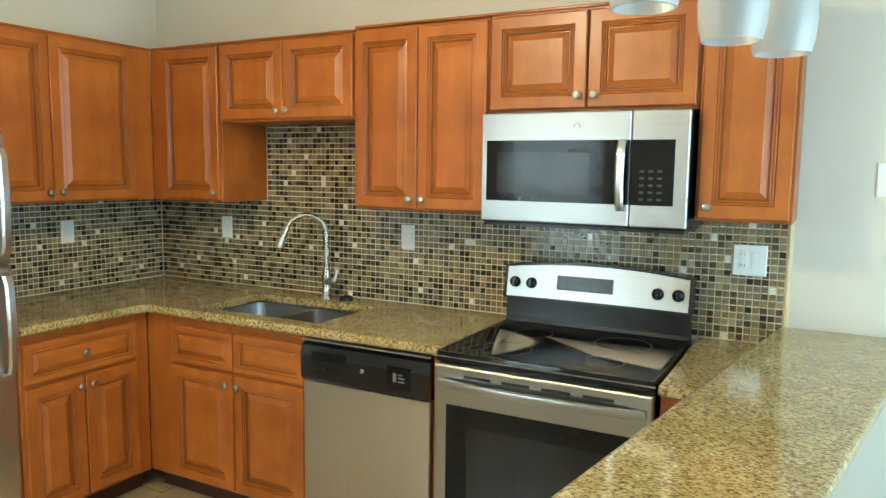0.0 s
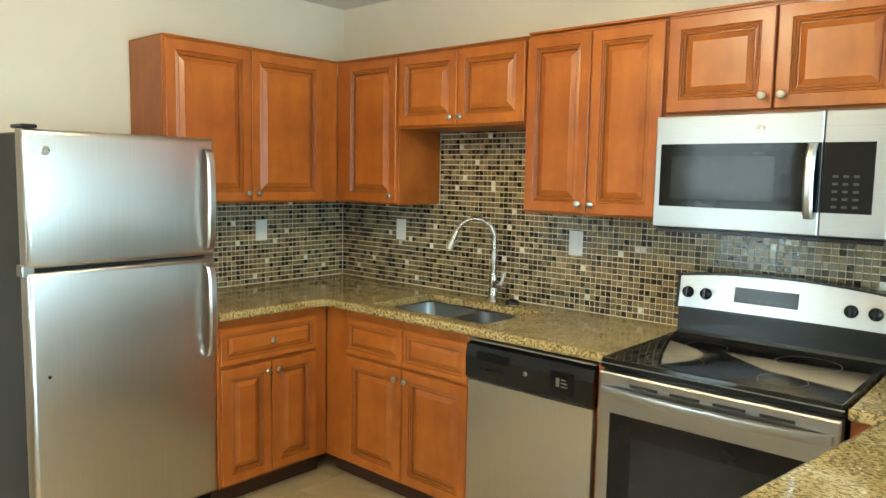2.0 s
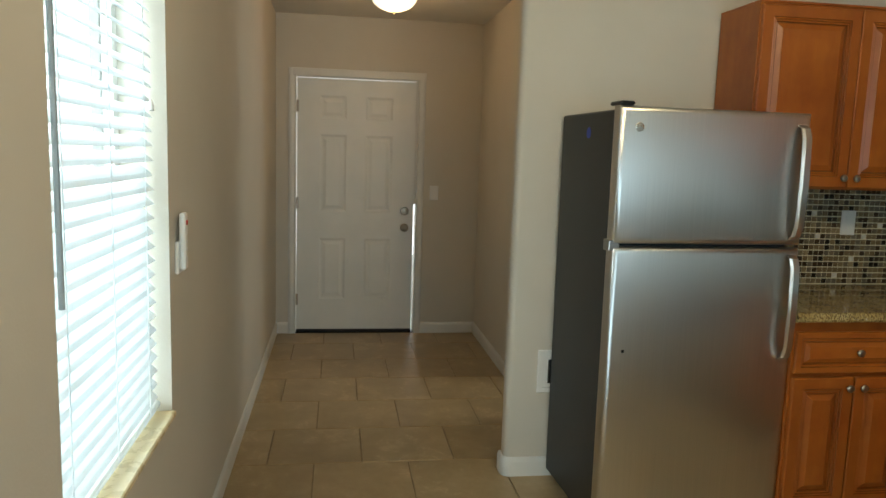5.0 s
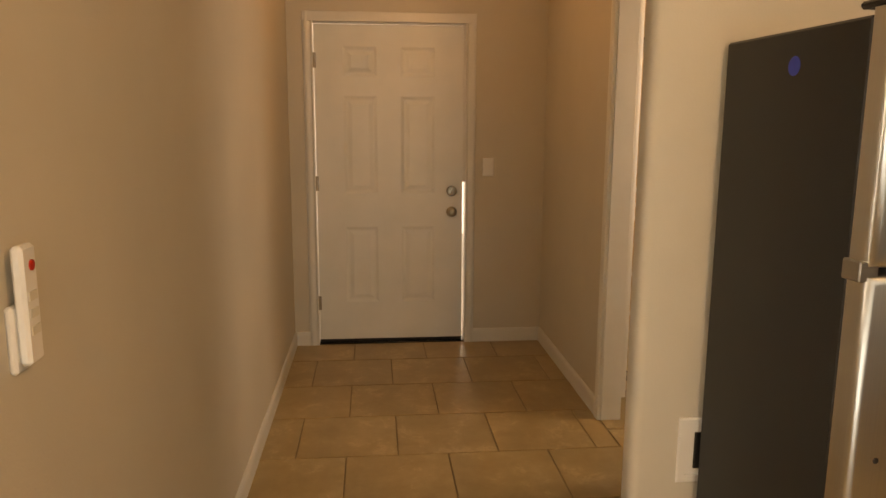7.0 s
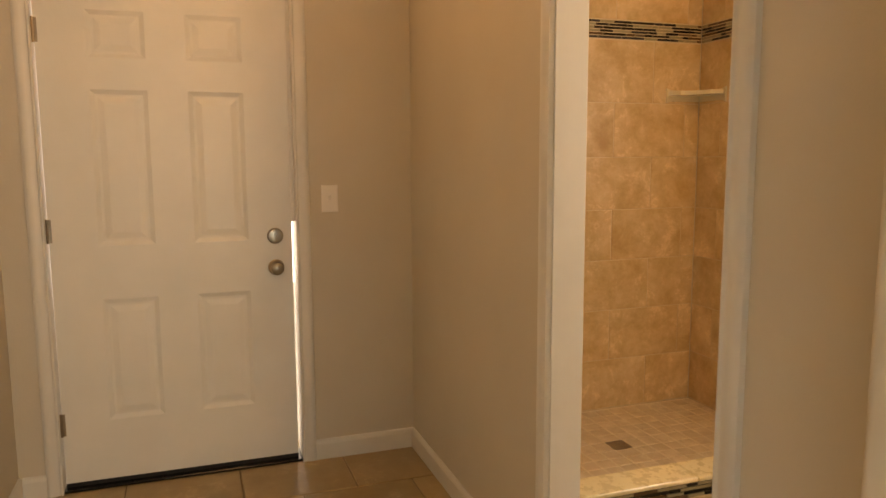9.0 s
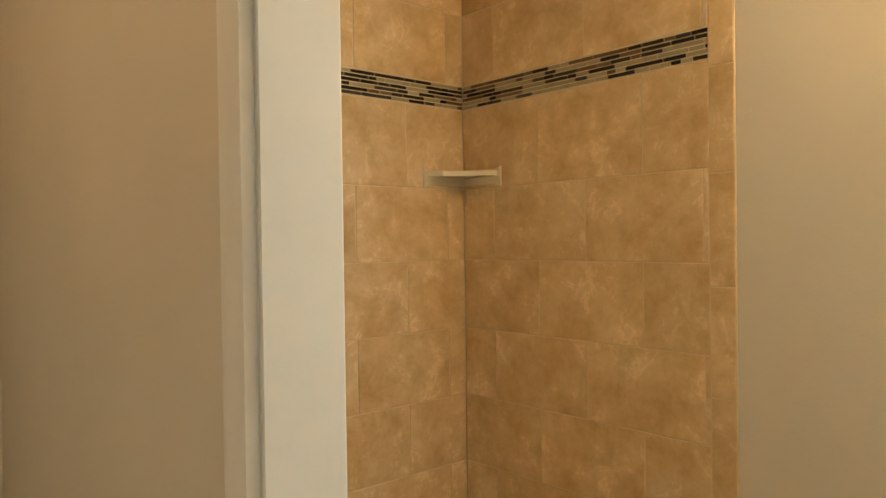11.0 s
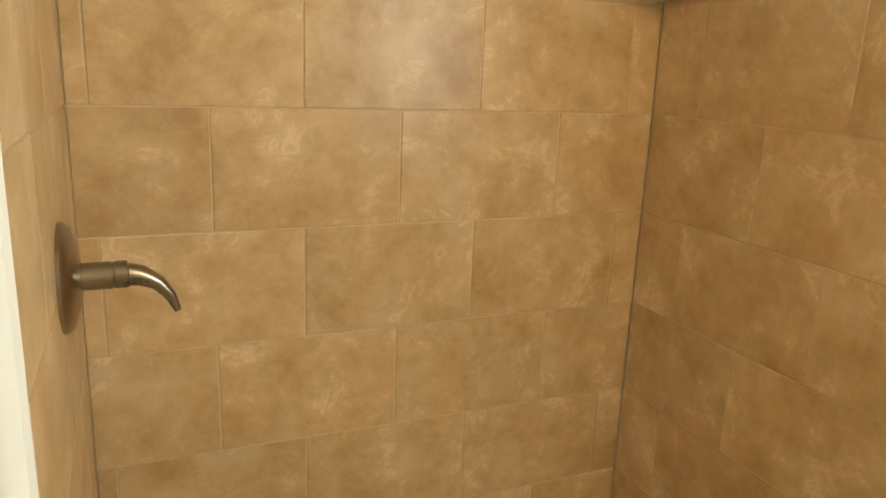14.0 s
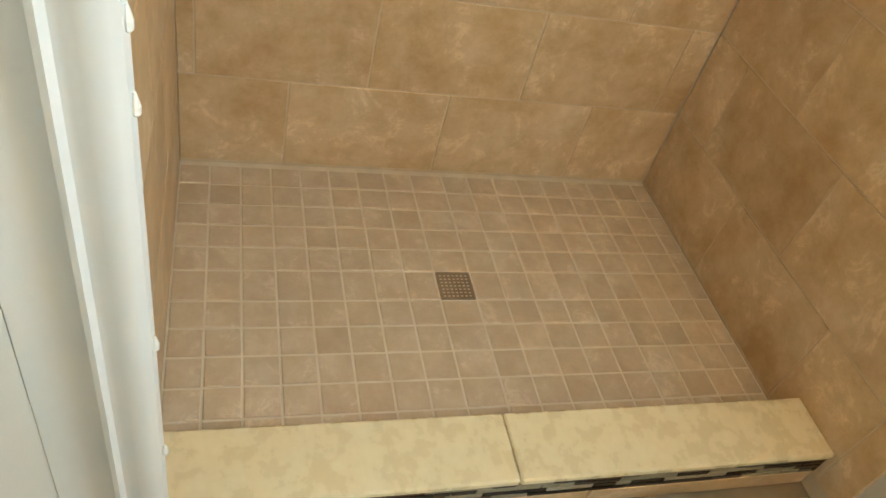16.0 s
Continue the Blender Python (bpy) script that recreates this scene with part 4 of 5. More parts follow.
def sink():
    t = thing("sink", pose(SK[0], SK[2], 0.66), "stainless steel double-bowl undermount kitchen sink", "sink")
    w, d = SK[1] - SK[0], SK[3] - SK[2]
    top = 0.913 - 0.66 - 0.034
    part("flange", boxes(((-0.02, -0.02, top - 0.003), (0.0, d + 0.02, top)), ((w, -0.02, top - 0.003), (w + 0.02, d + 0.02, top)), ((0, -0.02, top - 0.003), (w, 0, top)),
                         ((0, d, top - 0.003), (w, d + 0.02, top)), ((w / 2 - 0.014, 0, top - 0.01), (w / 2 + 0.014, d, top - 0.006))), STEELX, t)
    for x0, x1 in ((0.0, w / 2 - 0.012), (w / 2 + 0.012, w)):
        bm = bmesh.new()
        loops = [rrect(x0, 0, x1, d, 0.045, top - 0.006), rrect(x0 + 0.008, 0.008, x1 - 0.008, d - 0.008, 0.05, 0.06), rrect(x0 + 0.02, 0.02, x1 - 0.02, d - 0.02, 0.05, 0.035),
                 rrect(x0 + 0.06, 0.06, x1 - 0.06, d - 0.06, 0.03, 0.028)]
        rings(bm, loops, False, True)
        part("bowl", bm, STEELX, t, "", True)
        part("drain", lathe([(0.045, 0.029), (0.04, 0.032), (0.02, 0.027), (0.004, 0.027)], 20), CHROME, t, at=pose((x0 + x1) / 2, d / 2, 0))


sink()


def faucet():
    fx, fy, z = 1.24, -0.09, 0.914
    t = thing("faucet", pose(fx, fy, z), "brushed nickel gooseneck pull-down kitchen faucet", "faucet")
    part("base", lathe([(0.028, 0), (0.028, 0.006), (0.023, 0.012), (0.021, 0.075), (0.023, 0.10), (0.018, 0.135), (0.0135, 0.15)], 20), CHROME, t, "", True)
    ux, uy = -0.66, -0.75
    pts = [(0, 0, 0.14), (0, 0, 0.30)]
    R = 0.098
    for a in range(0, 158, 12):
        q = R - R * math.cos(radians(a))
        pts.append((ux * q, uy * q, 0.31 + R * math.sin(radians(a))))
    part("spout", tube(pts, 0.0125, 12), CHROME, t, "", True)
    e = Vector(pts[-1])
    dd = Vector((ux * 0.42, uy * 0.42, -1)).normalized()
    part("spray_head", tube([e, e + dd * 0.03, e + dd * 0.055, e + dd * 0.10], [0.0135, 0.015, 0.016, 0.018], 14), CHROME, t, "", True)
    part("lever", tube([(0.015, -0.01, 0.085), (0.05, -0.015, 0.085), (0.062, -0.012, 0.10), (0.066, 0.0, 0.15)], [0.018, 0.018, 0.010, 0.006], 12), CHROME, t, "", True)
    s = thing("soap_dispenser", pose(fx + 0.115, fy + 0.005, z), "dark low sprayer button beside the faucet", "soap dispenser")
    part("cap", lathe([(0.034, 0), (0.034, 0.008), (0.028, 0.018), (0.012, 0.024)], 18), DARKCHROME, s, "", True)


faucet()


def fridge():
    y0, y1, fx, top, split = -1.992, -1.224, 0.615, 1.667, 1.162
    t = thing("refrigerator", pose(fx, y0, 0, 0, 0, 92.5), "stainless top-freezer refrigerator with dark grey sides", "refrigerator")
    w = y1 - y0
    part("body", boxes(((0.004, 0.062, 0.04), (w - 0.018, 0.60, top - 0.012)), bev=0.006), DARKSIDE, t, "dark grey textured cabinet")
    part("base_grille", boxes(((0.01, 0.045, 0.012), (w - 0.01, 0.07, 0.085)), bev=0.004), BLACKP, t)
    for z0, z1, nm in ((0.095, split - 0.006, "door"), (split + 0.006, top, "freezer_door")):
        bm = bmesh.new()
        loops = []
        for s, y in ((0.0, 0.055), (0.0, 0.018), (0.003, 0.008), (0.010, 0.002), (0.024, 0.0)):
            loops.append(rect_xz(0, z0, w, z1, s * 0.9, y))
        rings(bm, loops)
        d = part(nm, bm, STEELZ, t, "", True)
        part("gasket", boxes(((0.006, 0.0552, z0 + 0.006), (w - 0.006, 0.0618, z1 - 0.006))), BLACKP, d)
        hz0, hz1 = (split + 0.03, top - 0.045) if nm == "freezer_door" else (split - 0.44, split - 0.03)
        hx = w - 0.04
        pts = [(hx, 0.002, hz0), (hx, -0.022, hz0 + 0.012), (hx, -0.036, hz0 + 0.05), (hx, -0.042, (hz0 + hz1) / 2), (hx, -0.036, hz1 - 0.05), (hx, -0.022, hz1 - 0.012), (hx, 0.002, hz1)]
        hb = bmesh.new()
        loops = []
        for px, py, pz in pts:
            loops.append([(px - 0.015, py + 0.008, pz), (px + 0.015, py + 0.008, pz), (px + 0.019, py, pz), (px + 0.012, py - 0.009, pz), (px - 0.012, py - 0.009, pz), (px - 0.019, py, pz)])
        rings(hb, loops)
        part("handle", hb, STEELZ, d, "curved steel bar handle", True)
    part("hinge_cover", boxes(((0.0, 0.0, top + 0.001), (0.055, 0.10, top + 0.016)), bev=0.005), BLACKP, t)
    part("hinge", boxes(((-0.012, 0.006, split - 0.022), (0.03, 0.06, split + 0.020)), bev=0.003), STEELX, t)
    part("emblem", lathe([(0.017, 0), (0.017, 0.0025), (0.013, 0.0035)], 20, "y"), CHROME, t, "round grey emblem", at=pose(0.075, 0.0, top - 0.075))
    part("sticker", lathe([(0.022, 0), (0.022, 0.0006), (0.020, 0.0008)], 20, "y"), BLUE, t, "round blue sticker", at=pose(0.004, 0.30, 1.575, 0, 0, -90))
    part("dent", lathe([(0.007, 0), (0.006, 0.0012), (0.002, 0.0016)], 10, "y"), NEARBLACK, t, "small dark scuff", at=pose(0.065, 0.0, 0.765))


fridge()


def dishwasher():
    x0, w, fy = 1.543, 0.597, -0.65
    t = thing("dishwasher", pose(x0, fy, 0), "stainless dishwasher with a black control panel", "dishwasher")
    part("door", boxes(((0.003, 0.0, 0.115), (w - 0.003, 0.045, 0.70)), bev=0.005), STEELZ, t)
    bm = bmesh.new()
    prof = [(-0.002, 0.703), (-0.012, 0.71), (-0.014, 0.80), (-0.006, 0.845), (0.045, 0.862), (0.045, 0.703)]
    rings(bm, [[(x, y, z) for y, z in prof] for x in (0.002, w - 0.002)])
    p = part("control_panel", bm, BLACKP, t, "glossy black control panel")
    part("top_strip", boxes(((0.002, -0.004, 0.8615), (w - 0.002, 0.045, 0.869))), STEELX, t)
    part("latch_pocket", boxes(((0.06, -0.0165, 0.79), (0.22, -0.0135, 0.825)), bev=0.001), BLACKG, p)
    bm = bmesh.new()
    rings(bm, [[(x, y, z) for x, z in ((0.415, 0.73), (0.515, 0.73), (0.515, 0.815), (0.415, 0.815))] for y in (-0.0155, -0.0135)])
    part("label", bm, BLACKG, p)
    for k in range(4):
        part("button", boxes(((0.07 + 0.034 * k, -0.0165, 0.752), (0.094 + 0.034 * k, -0.0135, 0.762))), DARKCHROME, p)
    part("start_button", lathe([(0.009, 0), (0.009, 0.003), (0.006, 0.004)], 14, "y"), STEELX, p, at=pose(0.30, -0.0135, 0.775))
    part("emblem", boxes(((0.44, -0.0165, 0.757), (0.455, -0.0154, 0.79)), ((0.462, -0.0165, 0.757), (0.49, -0.0154, 0.762)), ((0.462, -0.0165, 0.77), (0.49, -0.0154, 0.775)), ((0.462, -0.0165, 0.783), (0.482, -0.0154, 0.788))),
         STEELX, p, "small grey emblem")
    part("tub", boxes(((0.004, 0.046, 0.10), (w - 0.004, 0.60, 0.868))), BLACKP, t)
    part("kick_plate", boxes(((0.004, 0.06, 0.0), (w - 0.004, 0.075, 0.11))), BLACKP, t)


dishwasher()


def range_stove():
    x0, w = 2.192, 0.762
    t = thing("range", pose(x0, -0.70, 0), "stainless electric range with a black glass cooktop", "stove")
    part("body", boxes(((0.003, 0.012, 0.06), (w - 0.003, 0.63, 0.885))), BLACKP, t)
    # cooktop with raised lip
    bm = bmesh.new()
    rings(bm, [rrect(0, -0.022, w, 0.60, 0.014, 0.885), rrect(0, -0.022, w, 0.60, 0.014, 0.905), rrect(0.004, -0.018, w - 0.004, 0.598, 0.012, 0.917), rrect(0.014, -0.004, w - 0.014, 0.585, 0.01, 0.917),
               rrect(0.018, 0.002, w - 0.018, 0.582, 0.01, 0.914)])
    c = part("cooktop", bm, BLACKG, t, "glossy black glass cooktop", True)
    for bxx, byy, r in ((0.2, 0.14, 0.095), (0.2, 0.42, 0.075), (0.55, 0.14, 0.075), (0.55, 0.42, 0.105)):
        bm = bmesh.new()
        rings(bm, [[(rr * math.cos(math.pi * k / 16), rr * math.sin(math.pi * k / 16), 0.0) for k in range(32)] for rr in (r, r - 0.003)], False, False)
        part("burner_ring", bm, DARKSIDE, c, at=pose(bxx, byy, 0.9143))
    part("front_trim", boxes(((0.0, -0.0245, 0.8995), (w, -0.0225, 0.9035))), STEELX, t)
    # oven door
    bm = bmesh.new()
    z0, z1 = 0.21, 0.872
    rings(bm, [rect_xz(0.004, z0, w - 0.004, z1, 0, 0.01), rect_xz(0.004, z0, w - 0.004, z1, 0, -0.026), rect_xz(0.004, z0, w - 0.004, z1, 0.006, -0.031)])
    d = part("oven_door", bm, STEELX, t, "", True)
    part("window_frame", boxes(((0.052, -0.0335, 0.28), (w - 0.052, -0.031, 0.735)), bev=0.001), BLACKG, d)
    part("oven_window", boxes(((0.135, -0.0345, 0.35), (w - 0.135, -0.0337, 0.665))), DARKCHROME, d, "smoked inner window")
    for k in range(4):
        # no cut in the door: near-black strips stand for shaded vents
        part("vent_slot", boxes(((0.12 + 0.14 * k, -0.0318, 0.836), (0.22 + 0.14 * k, -0.0305, 0.846))), NEARBLACK, d)
    hb = bmesh.new()
    loops = []
    for k in range(13):
        u = k / 12
        px = 0.022 + u * (w - 0.044)
        out = -0.040 - 0.036 * math.sin(math.pi * min(max(u * 1.0, 0), 1)) ** 0.5
        loops.append([(px, out + 0.014, 0.798), (px, out - 0.003, 0.800), (px, out - 0.006, 0.813), (px, out - 0.003, 0.826), (px, out + 0.014, 0.828)])
    rings(hb, loops)
    part("handle", hb, STEELX, d, "broad curved steel handle", True)
    part("drawer", boxes(((0.006, -0.028, 0.045), (w - 0.006, 0.01, 0.198)), bev=0.006), STEELX, t)
    for fxx in (0.05, w - 0.05):
        for fyy in (0.06, 0.56):
            part("foot", lathe([(0.018, 0.0), (0.018, 0.02), (0.01, 0.06)], 10), BLACKP, t, at=pose(fxx, fyy, 0))
    # backguard
    bm = bmesh.new()
    rings(bm, [[(x, y, z) for y, z in ((0.585, 0.886), (0.598, 0.93), (0.602, 1.02), (0.643, 1.02), (0.643, 0.886))] for x in (0.006, w - 0.006)])
    part("backguard", bm, BLACKP, t)
    bm = bmesh.new()
    N = 16
    lo, hi = [], []
    for k in range(N + 1):
        u = k / N
        x = 0.0 + u * w
        arch = 0.026 * (1 - (2 * u - 1) ** 2)
        hi.append((x, 1.152 + arch))
        lo.append((x, 1.018 + 0.004 * (1 - (2 * u - 1) ** 2)))
    shape = lo + hi[::-1]
    def lean(z, y):
        return y + (z - 1.018) * 0.16
    cx, cz = w / 2, 1.09
    rings(bm, [[(x, lean(z, 0.64), z) for x, z in shape],
               [(x, lean(z, 0.588), z) for x, z in shape],
               [(x, lean(z, 0.578), z) for x, z in shape]])
    part("panel_shell", bm, BLACKP, t, "black shell of the control panel")
    bm = bmesh.new()
    inner = [(cx + (x - cx) * 0.965, cz + (z - cz) * 0.90) for x, z in shape]
    rings(bm, [[(x, lean(z, 0.5779), z) for x, z in inner], [(x, lean(z, 0.5745), z) for x, z in inner]])
    cp = part("control_panel", bm, STEELX, t, "brushed steel control panel with an arched top")
    tilt = -math.degrees(math.atan(0.16))
    dsp = bmesh.new()
    bx(dsp, (-0.115, -0.004, -0.028), (0.115, 0.0, 0.030), 0.001)
    dp = part("display", dsp, BLACKG, cp, "black glass display", at=pose(w * 0.455, lean(1.095, 0.5742), 1.095, tilt))
    part("key_row", boxes(*[((-0.10 + 0.034 * k, -0.0046, -0.018), (-0.078 + 0.034 * k, -0.0041, -0.010)) for k in range(6)]), DARKCHROME, dp)
    for kx in (0.05, 0.122, w - 0.128, w - 0.052):
        kb = part("control_knob", lathe([(0.023, 0), (0.023, 0.006), (0.019, 0.010), (0.017, 0.022), (0.013, 0.025)], 22, "y"), BLACKP, cp, "black turning knob", True,
                  at=pose(kx, lean(1.085, 0.5742), 1.085, tilt))
        part("knob_grip", boxes(((-0.005, -0.032, -0.018), (0.005, -0.02, 0.018)), bev=0.002), DARKCHROME, kb)


range_stove()


def microwave():
    x0, w, z0, h, d = 2.208, 0.756, 1.353, 0.405, 0.40
    t = thing("microwave", pose(x0, -d, z0), "stainless over-the-range microwave with a black window", "microwave")
    part("body", boxes(((0.002, 0.03, 0.0), (w - 0.002, d - 0.002, h - 0.003))), BLACKP, t)
    part("door", boxes(((0.0, 0.0, 0.006), (0.562, 0.029, h)), bev=0.004), STEELX, t)
    part("control_panel", boxes(((0.564, 0.0, 0.006), (w, 0.029, h)), bev=0.004), STEELX, t)
    part("window", boxes(((0.022, -0.0025, 0.082), (0.560, 0.0, 0.305)), bev=0.001), BLACKG, t, "black glass door window")
    part("inner_window", boxes(((0.065, -0.0033, 0.112), (0.42, -0.0027, 0.262))), DARKCHROME, t, "grey see-through mesh")
    part("keypad", boxes(((0.566, -0.0025, 0.082), (w - 0.045, 0.0, 0.305)), bev=0.001), BLACKG, t, "black glass keypad")
    for k in range(15):
        kx, kz = 0.596 + 0.030 * (k % 3), 0.098 + 0.024 * (k // 3)
        part("key", boxes(((kx, -0.0031, kz), (kx + 0.016, -0.0026, kz + 0.008))), KEYGREY, t)
    hb = bmesh.new()
    loops = []
    for k in range(11):
        u = k / 10
        o = -0.008 - 0.03 * math.sin(math.pi * u) ** 0.5
        z = 0.06 + u * 0.245
        loops.append([(0.522, o + 0.010, z), (0.520, o, z), (0.527, o - 0.008, z), (0.543, o - 0.008, z), (0.55, o, z), (0.548, o + 0.010, z)])
    rings(hb, loops)
    part("handle", hb, STEELZ, t, "curved upright handle", True)
    part("emblem", lathe([(0.012, 0), (0.012, 0.002), (0.009, 0.003)], 18, "y"), CHROME, t, "round grey emblem", at=pose(0.37, 0.0, 0.352))
    part("vent_grille", boxes(((0.01, 0.01, -0.012), (w - 0.01, d - 0.02, -0.0005))), BLACKP, t)


microwave()

# ---- shower ----
ORIGIN = Matrix.Identity(4)
ROWZ = [0.045, 0.30, 0.557, 0.812, 1.066, 1.325, 1.59, 1.86]
BAND0, BAND1 = 1.89, 1.984
ROWZ[-1] = BAND0
ROWS = list(zip(ROWZ, ROWZ[1:])) + [(BAND1, 2.25), (2.25, CZ)]
TW, G = 0.413, 0.0034
TILES = {}


def tile_mesh(w, h, material, t=TT, bev=0.0015, name="tile"):
    key = (round(w, 4), round(h, 4), material.name, round(t, 4))
    if key not in TILES:
        TILES[key] = unit_tile(name, material, w, h, t, bev)
    return TILES[key]


def tiled_wall(parent, place, length, starts, rows):
    """Lays courses of wall tile: starts gives where a joint stands in even and odd courses."""
    for k, (z0, z1) in enumerate(rows):
        a = starts[k % 2]
        while a > 0:
            a -= TW
        while a < length:
            u0, u1 = max(a, 0), min(a + TW, length)
            if u1 - u0 > 0.012:
                me = tile_mesh(u1 - u0 - G, z1 - z0 - G, WALLTILE)
                piece("tile", me, parent, place((u0 + u1) / 2, (z0 + z1) / 2))
            a += TW


def strip_band(parent, place, length, z0, z1, rng, rows=6):
    """A band of thin glass and stone strips of mixed lengths."""
    hh = (z1 - z0) / rows
    for r in range(rows):
        u = -rng.uniform(0, 0.06)
        while u < length:
            n = rng.choice((0.035, 0.05, 0.075, 0.10, 0.13))
            u0, u1 = max(u, 0.001), min(u + n, length)
            if u1 - u0 > 0.008:
                piece("strip", tile_mesh(1, 1, STRIP, 0.0076, 0.0), parent,
                      place((u0 + u1) / 2, z0 + (r + 0.5) * hh) @ Matrix.Diagonal((u1 - u0 - 0.003, hh - 0.0036, 1, 1)))
            u += n


rng = random.Random(4)
# each wall: a bed of grout that carries its tiles; tile faces stand out from the bed
wb = structure("shower_wall_back", boxes(((SHX - TT, SHS, 0), (SHX - 0.002, SHN, CZ))), GROUT, "tan stone-look ceramic tile wall at the back of the shower", "wall")
wnn = structure("shower_wall_north", boxes(((SHX, SHN + 0.002, 0), (-1.44, SHN + TT, CZ))), GROUT, "tan stone-look ceramic tile wall of the shower", "wall")
wss = structure("shower_wall_south", boxes(((SHX, SHS - TT, 0), (-1.45, SHS - 0.002, CZ))), GROUT, "tan stone-look ceramic tile wall with the shower valve", "wall")
BACK = lambda u, z: pose(SHX - TT, SHS + u, z) @ Matrix(((0, 0, 1, 0), (1, 0, 0, 0), (0, 1, 0, 0), (0, 0, 0, 1)))
NORTH = lambda u, z: pose(SHX + u, SHN + TT, z, 90)
SOUTHW = lambda u, z: pose(-1.45 - u, SHS - TT, z, 90, 0, 180)
tiled_wall(wb, BACK, SHN - SHS, (-1.695 - SHS, -1.502 - SHS), ROWS)
tiled_wall(wnn, NORTH, -1.515 - SHX, (-1.73 - SHX, -1.945 - SHX), ROWS)
for k, (z0, z1) in enumerate([(0.045, 0.34), (0.34, 0.64), (0.64, 0.95), (0.95, 1.26), (1.26, 1.575), (1.575, 1.87), (1.87, 2.18), (2.18, CZ)]):
    piece("edge_tile", tile_mesh(0.075 - G, z1 - z0 - G, WALLTILE), wnn, NORTH(-1.515 + 0.0375 - SHX, (z0 + z1) / 2))
tiled_wall(wss, SOUTHW, -1.45 - SHX, (0.12, 0.32), ROWS)
strip_band(wb, BACK, SHN - SHS, BAND0 + 0.003, BAND1 - 0.003, rng)
strip_band(wnn, NORTH, -1.515 - SHX, BAND0 + 0.003, BAND1 - 0.003, rng)
strip_band(wss, SOUTHW, -1.45 - SHX, BAND0 + 0.003, BAND1 - 0.003, rng)

pan = structure("shower_floor", boxes(((SHX, SHS, -0.005), (CURB0, SHN, 0.0395))), PGROUT, "small tan tile shower floor round a square drain", "floor")
PX, PY = 0.0745, 0.0762
DRX, DRY = -2.085, -1.30
HALF = 0.046              # half of the cell that the drain takes
ys = [(DRY + HALF + PY * k, DRY + HALF + PY * (k + 1)) for k in range(12)] + [(DRY - HALF - PY * (k + 1), DRY - HALF - PY * k) for k in range(12)] + [(DRY - HALF, DRY + HALF)]
xs = [(DRX + HALF + PX * k, DRX + HALF + PX * (k + 1)) for k in range(8)] + [(DRX - HALF - PX * (k + 1), DRX - HALF - PX * k) for k in range(8)] + [(DRX - HALF, DRX + HALF)]
for q0, q1 in ys:
    for p0, p1 in xs:
        a0, a1, b0, b1 = max(p0, SHX + 0.002), min(p1, CURB0 - 0.002), max(q0, SHS + 0.002), min(q1, SHN - 0.002)
        if a1 - a0 < 0.015 or b1 - b0 < 0.015 or (abs(p0 + p1 - 2 * DRX) < 0.01 and abs(q0 + q1 - 2 * DRY) < 0.01):
            continue
        me = tile_mesh(a1 - a0 - 0.005, b1 - b0 - 0.005, PANTILE, 0.007, 0.002)
        piece("tile", me, pan, pose((a0 + a1) / 2, (b0 + b1) / 2, 0.0345 + rng.uniform(0, 0.0012), rng.uniform(-0.4, 0.4), rng.uniform(-0.4, 0.4), rng.uniform(-0.8, 0.8)))


def drain():
    t = thing("drain", pose(DRX, DRY, 0.036), "square stainless shower drain grate with a grid of holes", "drain")
    bars = []
    for k in range(8):
        o = -0.049 + 0.014 * k
        bars.append(((o - 0.0028, -0.052, 0.001), (o + 0.0028, 0.052, 0.006)))
        bars.append(((-0.052, o - 0.0028, 0.001), (0.052, o + 0.0028, 0.0057)))
    small = Matrix.Diagonal((0.78, 0.78, 1, 1))
    part("grate", boxes(*bars), BRONZE, t, at=small)
    # shallow near-black sheet, the drain's inner shade as colour
    part("bowl", boxes(((-0.053, -0.053, -0.002), (0.053, 0.053, 0.0008))), NEARBLACK, t, at=small)
    part("rim", boxes(((-0.056, -0.056, 0), (-0.052, 0.056, 0.0065)), ((0.052, -0.056, 0), (0.056, 0.056, 0.0065)), ((-0.052, -0.056, 0), (0.052, -0.052, 0.0065)), ((-0.052, 0.052, 0), (0.052, 0.056, 0.0065))), BRONZE, t, at=small)


drain()


def curb():
    t = thing("shower_curb", pose(CURB1, SHS, 0), "cream marble shower curb faced with strip mosaic", "curb", "", "structure")
    inv = t.matrix_basis.inverted()
    part("core", boxes(((CURB0 + 0.008, SHS + 0.001, 0), (CURB1 - 0.014, SHN - 0.001, 0.113))), GROUT, t, at=inv)
    mid = -1.312
    part("sill_slab", boxes(((CURB0, SHS + 0.001, 0.113), (CURB1, mid - 0.0012, 0.132)), bev=0.004), MARBLE, t, at=inv)
    part("sill_slab", boxes(((CURB0, mid + 0.0012, 0.113), (CURB1, SHN - 0.001, 0.132)), bev=0.004), MARBLE, t, at=inv)
    for u0, u1 in ((SHS + 0.002, -1.55), (-1.548, -1.14), (-1.138, SHN - 0.002)):
        me = tile_mesh(u1 - u0 - G, 0.05, WALLTILE, 0.008)
        piece("tile", me, t, inv @ pose(CURB1 - 0.014, (u0 + u1) / 2, 0.027) @ Matrix(((0, 0, 1, 0), (1, 0, 0, 0), (0, 1, 0, 0), (0, 0, 0, 1))))
    face = lambda u, z: inv @ pose(CURB1 - 0.013, SHS + u, z) @ Matrix(((0, 0, 1, 0), (1, 0, 0, 0), (0, 1, 0, 0), (0, 0, 0, 1)))
    strip_band(t, face, SHN - SHS, 0.054, 0.112, rng, 4)


curb()


